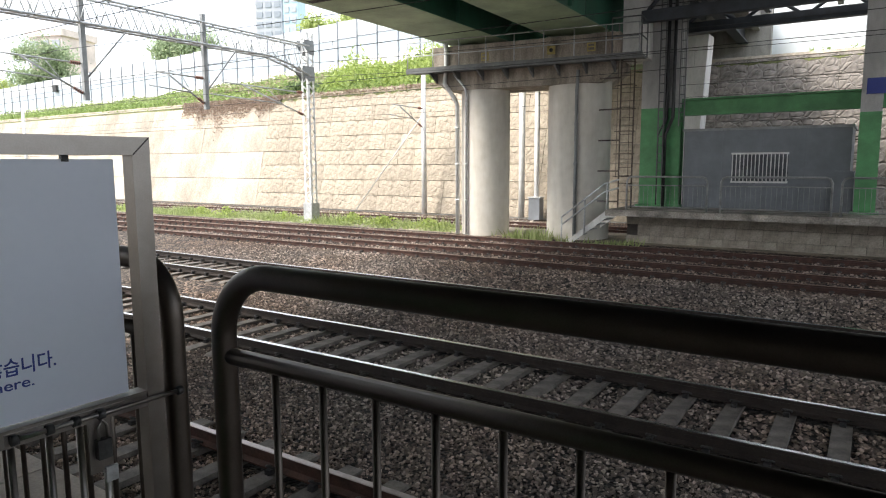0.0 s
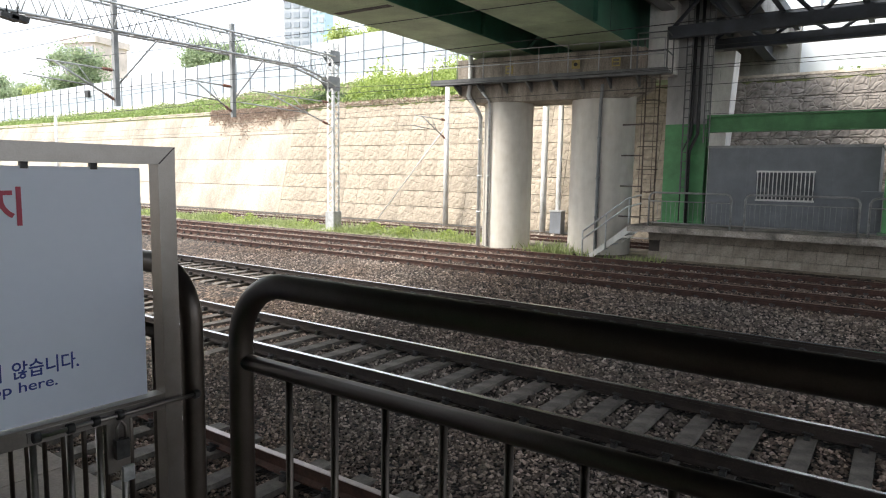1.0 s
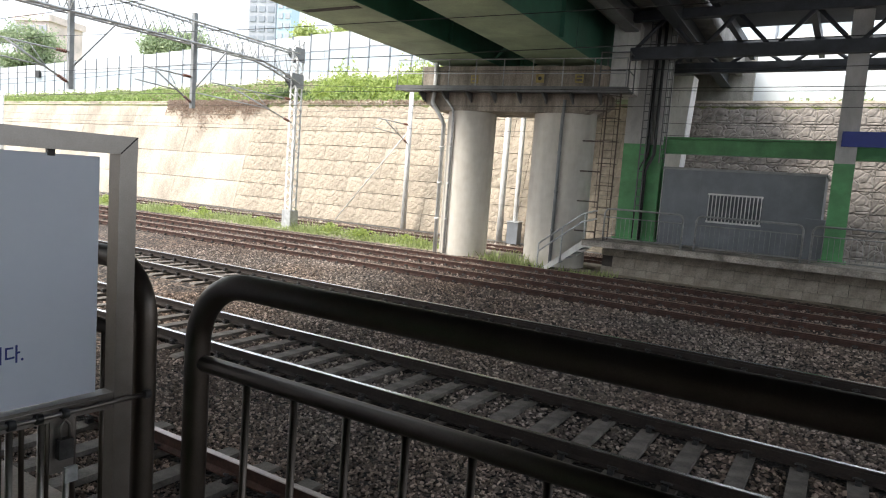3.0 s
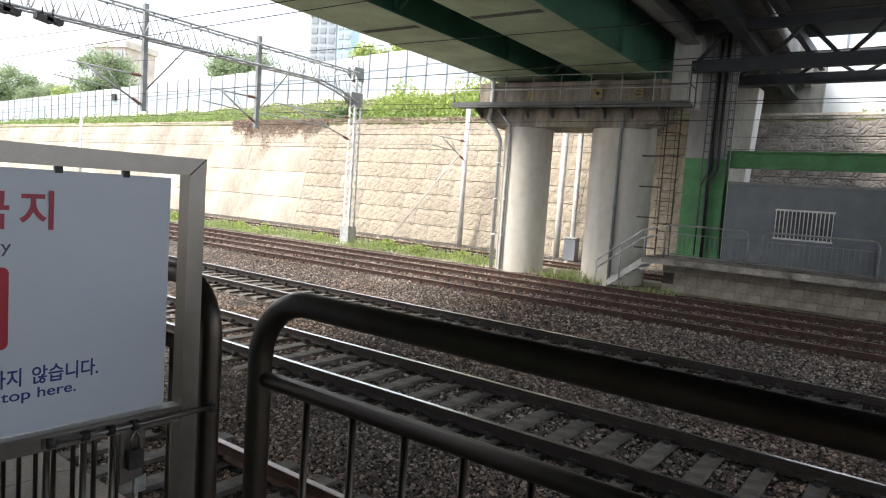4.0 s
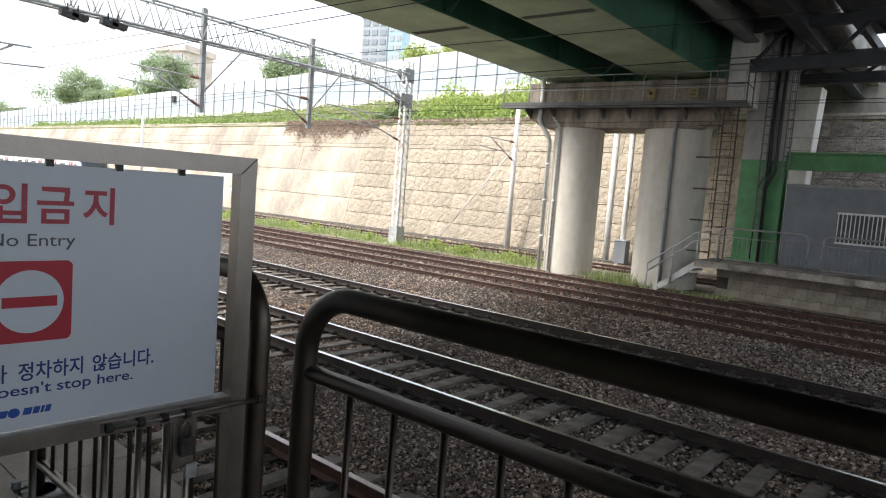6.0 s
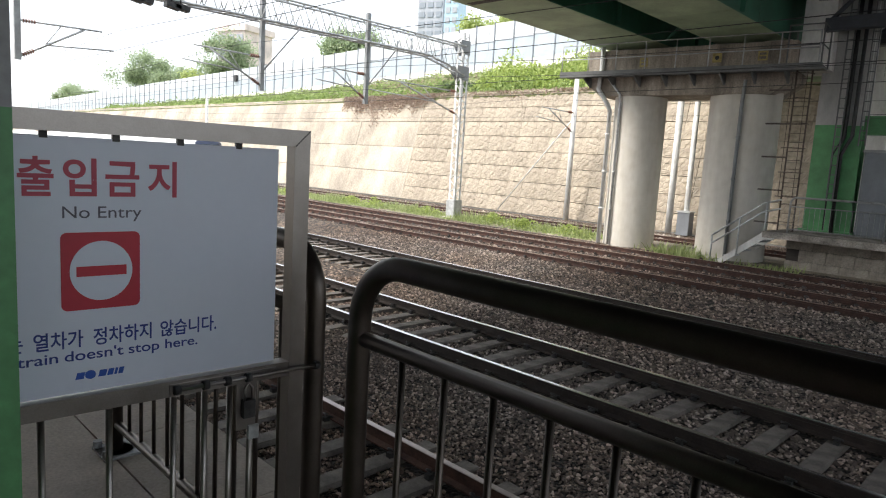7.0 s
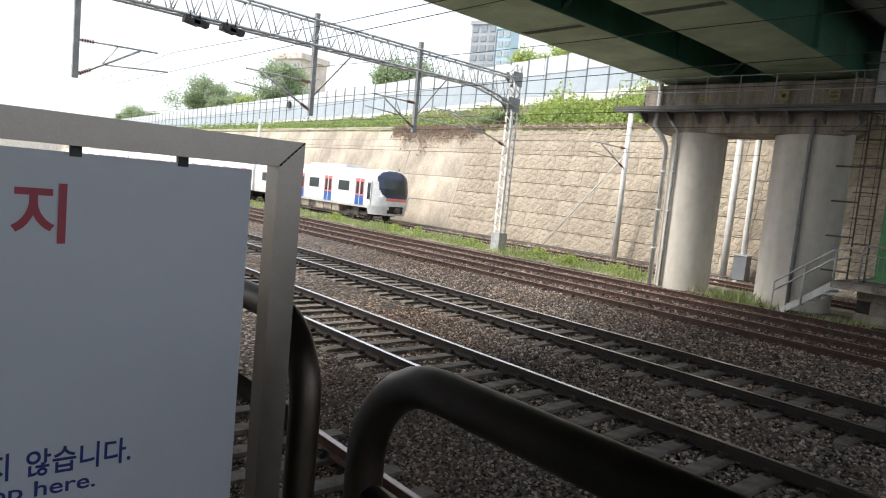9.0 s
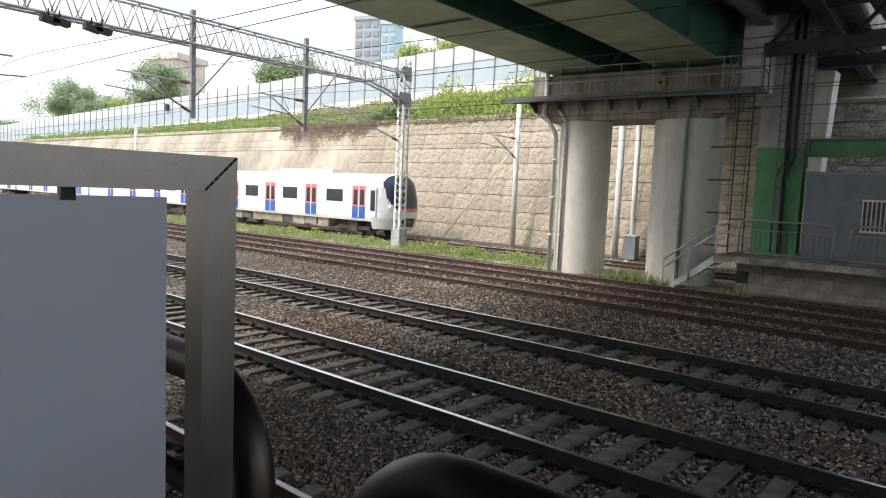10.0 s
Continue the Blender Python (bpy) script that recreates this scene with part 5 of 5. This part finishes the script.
def car(x0, x1, lead):
    """One car from x0 (front) back to x1."""
    bm = bmesh.new()
    xf = x0 - (1.35 if lead else 0.0)
    loft(bm, [[(x, y, z) for y, z in section()] for x in (xf, x1)])
    body = part("car_body", bm, TRAINWHITE, train, "white car body")
    dx = (2.35, 6.65, 10.85, 15.1) if lead else (2.0, 6.3, 10.6, 14.9)
    for d in dx:
        xc = x0 - d
        for s in (-1, 1):
            bm = bmesh.new()
            box(bm, xc - 0.55, xc + 0.55, s * 1.545, s * 1.565, 1.1, 2.92)
            door = part("door", bm, TRAINRED, body, "double door, red above and blue below")
            bm = bmesh.new()
            box(bm, xc - 0.53, xc + 0.53, s * 1.555, s * 1.572, 1.1, 1.75)
            part("lower_panel", bm, TRAINBLUE, door)
            bm = bmesh.new()
            for k in (-1, 1):
                box(bm, xc + k * 0.27 - 0.16, xc + k * 0.27 + 0.16, s * 1.555, s * 1.574, 1.85, 2.7)
            part("door_glass", bm, GLASSDARK, door)
            bm = bmesh.new()
            for k in (-1, 1):
                box(bm, xc + k * 0.6 - 0.05, xc + k * 0.6 + 0.05, s * 1.545, s * 1.568, 1.1, 2.98)
            box(bm, xc - 0.03, xc + 0.03, s * 1.555, s * 1.576, 1.1, 2.9)
            part("door_jamb", bm, TRAINWHITE, door)
            bm = bmesh.new()
            box(bm, xc - 2.85, xc - 1.4, s * 1.54, s * 1.562, 1.98, 2.68)
            part("window", bm, GLASSDARK, body)
    for s in (-1, 1):
        for z in (1.3, 1.5, 1.7):
            bm = bmesh.new()
            box(bm, x1 + 0.1, xf - 0.1, s * 1.55, s * 1.556, z, z + 0.015)
            part("side_rib", bm, TRAINGREY, body)
    bm = bmesh.new()
    box(bm, x0 - 11.0, x0 - 5.7, -0.75, 0.75, 3.62, 3.86)
    part("roof_unit", bm, TRAINWHITE, body, "roof air conditioner", bevel=0.08)
    for k in range(9):
        a = x0 - 5.2 - 1.15 * k
        bm = bmesh.new()
        box(bm, a - 1.0 - 0.08 * (k % 3), a, -1.35, 1.35, 0.42 + 0.06 * (k % 2), 0.95)
        part("underframe_box", bm, UNDERBOX if k % 4 != 3 else UNDER, body, bevel=0.03)
    for bx in (x0 - 3.2, x0 - 16.4):
        bm = bmesh.new()
        box(bm, bx - 1.4, bx + 1.4, -1.15, -0.95, 0.4, 0.62)
        box(bm, bx - 1.4, bx + 1.4, 0.95, 1.15, 0.4, 0.62)
        box(bm, bx - 0.4, bx + 0.4, -1.2, 1.2, 0.3, 0.9)
        bogie = part("bogie", bm, UNDER, body, bevel=0.03)
        for wx in (-1.05, 1.05):
            bm = bmesh.new()
            for s in (-1, 1):
                rod(bm, (bx + wx, s * 0.68, 0.43), (bx + wx, s * 0.82, 0.43), 0.43, 20)
            rod(bm, (bx + wx, -0.7, 0.43), (bx + wx, 0.7, 0.43), 0.08, 10)
            part("wheelset", bm, IRON, body)
    if lead:
        zr = [0.55 + 3.1 * i / 62 for i in range(63)]
        us = [math.sin(math.pi / 2 * (k / 24 - 1)) for k in range(49)]

        def skin(u, z, off):
            """A point of the cab front: u from side to side, off proud of the shell."""
            w = float(np.interp(z, (0.55, 1.15, 2.85, 3.2, 3.41, 3.59, 3.65), (1.40, 1.55, 1.55, 1.496, 1.333, 0.95, 0.39)))
            d = float(np.interp(z, (0.55, 1.2, 1.7, 2.4, 3.1, 3.5, 3.65), (1.18, 1.40, 1.44, 1.30, 1.02, 0.76, 0.55)))
            return (xf + (d + off) * max(0.0, 1 - abs(u) ** 2.7) ** 0.5, (w + 0.3 * off) * u, z)

        def shell(inside, off):
            """The cells of the cab front for which inside(y, z) holds."""
            bm, made = bmesh.new(), {}
            for i in range(62):
                for k in range(48):
                    ks = ((k, i), (k + 1, i), (k + 1, i + 1), (k, i + 1))
                    mid = skin((us[k] + us[k + 1]) / 2, (zr[i] + zr[i + 1]) / 2, 0)
                    if inside(mid[0] - xf, abs(mid[1]), mid[2]):
                        f = bm.faces.new([made.setdefault(q, None) or made.update({q: bm.verts.new(skin(us[q[0]], zr[q[1]], off))}) or made[q] for q in ks])
                        f.smooth = True
            return bm

        def masked(x, y, z):
            return x > 0.62 and z > 1.74 and y < float(np.interp(z, (1.74, 1.95, 2.3, 2.9, 3.65), (0.80, 1.06, 1.22, 1.26, 1.2)))

        bm = shell(lambda x, y, z: True, 0.0)
        bm.faces.new([bm.verts.new((xf, -0.39, 3.65)), bm.verts.new((xf + 0.5, -0.2, 3.648)), bm.verts.new((xf + 0.5, 0.2, 3.648)), bm.verts.new((xf, 0.39, 3.65))])
        part("nose", bm, TRAINGREY, body, "rounded pale grey cab front")
        mask = part("front_mask", shell(masked, 0.012), TRAINNAVY, body, "dark navy windscreen surround")
        part("windscreen", shell(lambda x, y, z: x > 0.5 and 2.02 < z < 3.0 and y < 0.98 - 0.25 * max(0, z - 2.6), 0.024), GLASSDARK, mask)
        part("front_stripe", shell(lambda x, y, z: x > 0.4 and 1.54 < z < 1.74 and y < 0.84, 0.012), TRAINRED, body, "pinkish red stripe below the windscreen")
        # No hollow is cut; a dark skin stands for the coupler recess's shade.
        part("coupler_recess", shell(lambda x, y, z: x > 0.4 and 0.72 < z < 1.22 and y < 0.62, 0.012), IRON, body, "dark skin standing for the shade round the coupler")
        for s in (-1, 1):
            bm = bmesh.new()
            rod(bm, (xf + 1.02, s * 1.06, 1.82), (xf + 1.2, s * 1.06, 1.82), 0.12, 14)
            part("headlight", bm, LAMP_GLASS, body)
        bm = bmesh.new()
        rod(bm, (xf + 1.3, 0, 0.92), (xf + 1.62, 0, 0.92), 0.20, 14)
        rod(bm, (xf + 1.62, 0, 0.92), (xf + 1.72, 0, 0.92), 0.12, 10)
        part("coupler", bm, UNDER, body)
        bm = bmesh.new()
        rod(bm, (xf + 0.35, 0.7, 3.5), (xf + 0.35, 0.7, 3.85), 0.025, 6)
        part("aerial", bm, IRON, body)
        for s in (-1, 1):
            bm = bmesh.new()
            box(bm, xf - 0.1, xf + 0.4, s * 1.535, s * 1.563, 1.25, 2.85)
            part("cab_door", bm, TRAINGREY, body)
            bm = bmesh.new()
            box(bm, xf - 0.03, xf + 0.33, s * 1.55, s * 1.57, 1.55, 2.7)
            part("cab_door_glass", bm, GLASSDARK, body)
    return body


car(0.0, -19.4, True)
for k in range(1, 5):
    car(-19.9 * k, -19.9 * k - 19.4, False)


def motions():
    walk(train, [(t, pose(-25.95 - 10.75 * (10 - t), 27.0, -0.12)) for t in (0, 2.5, 5, 7.5, 10)])


motions()
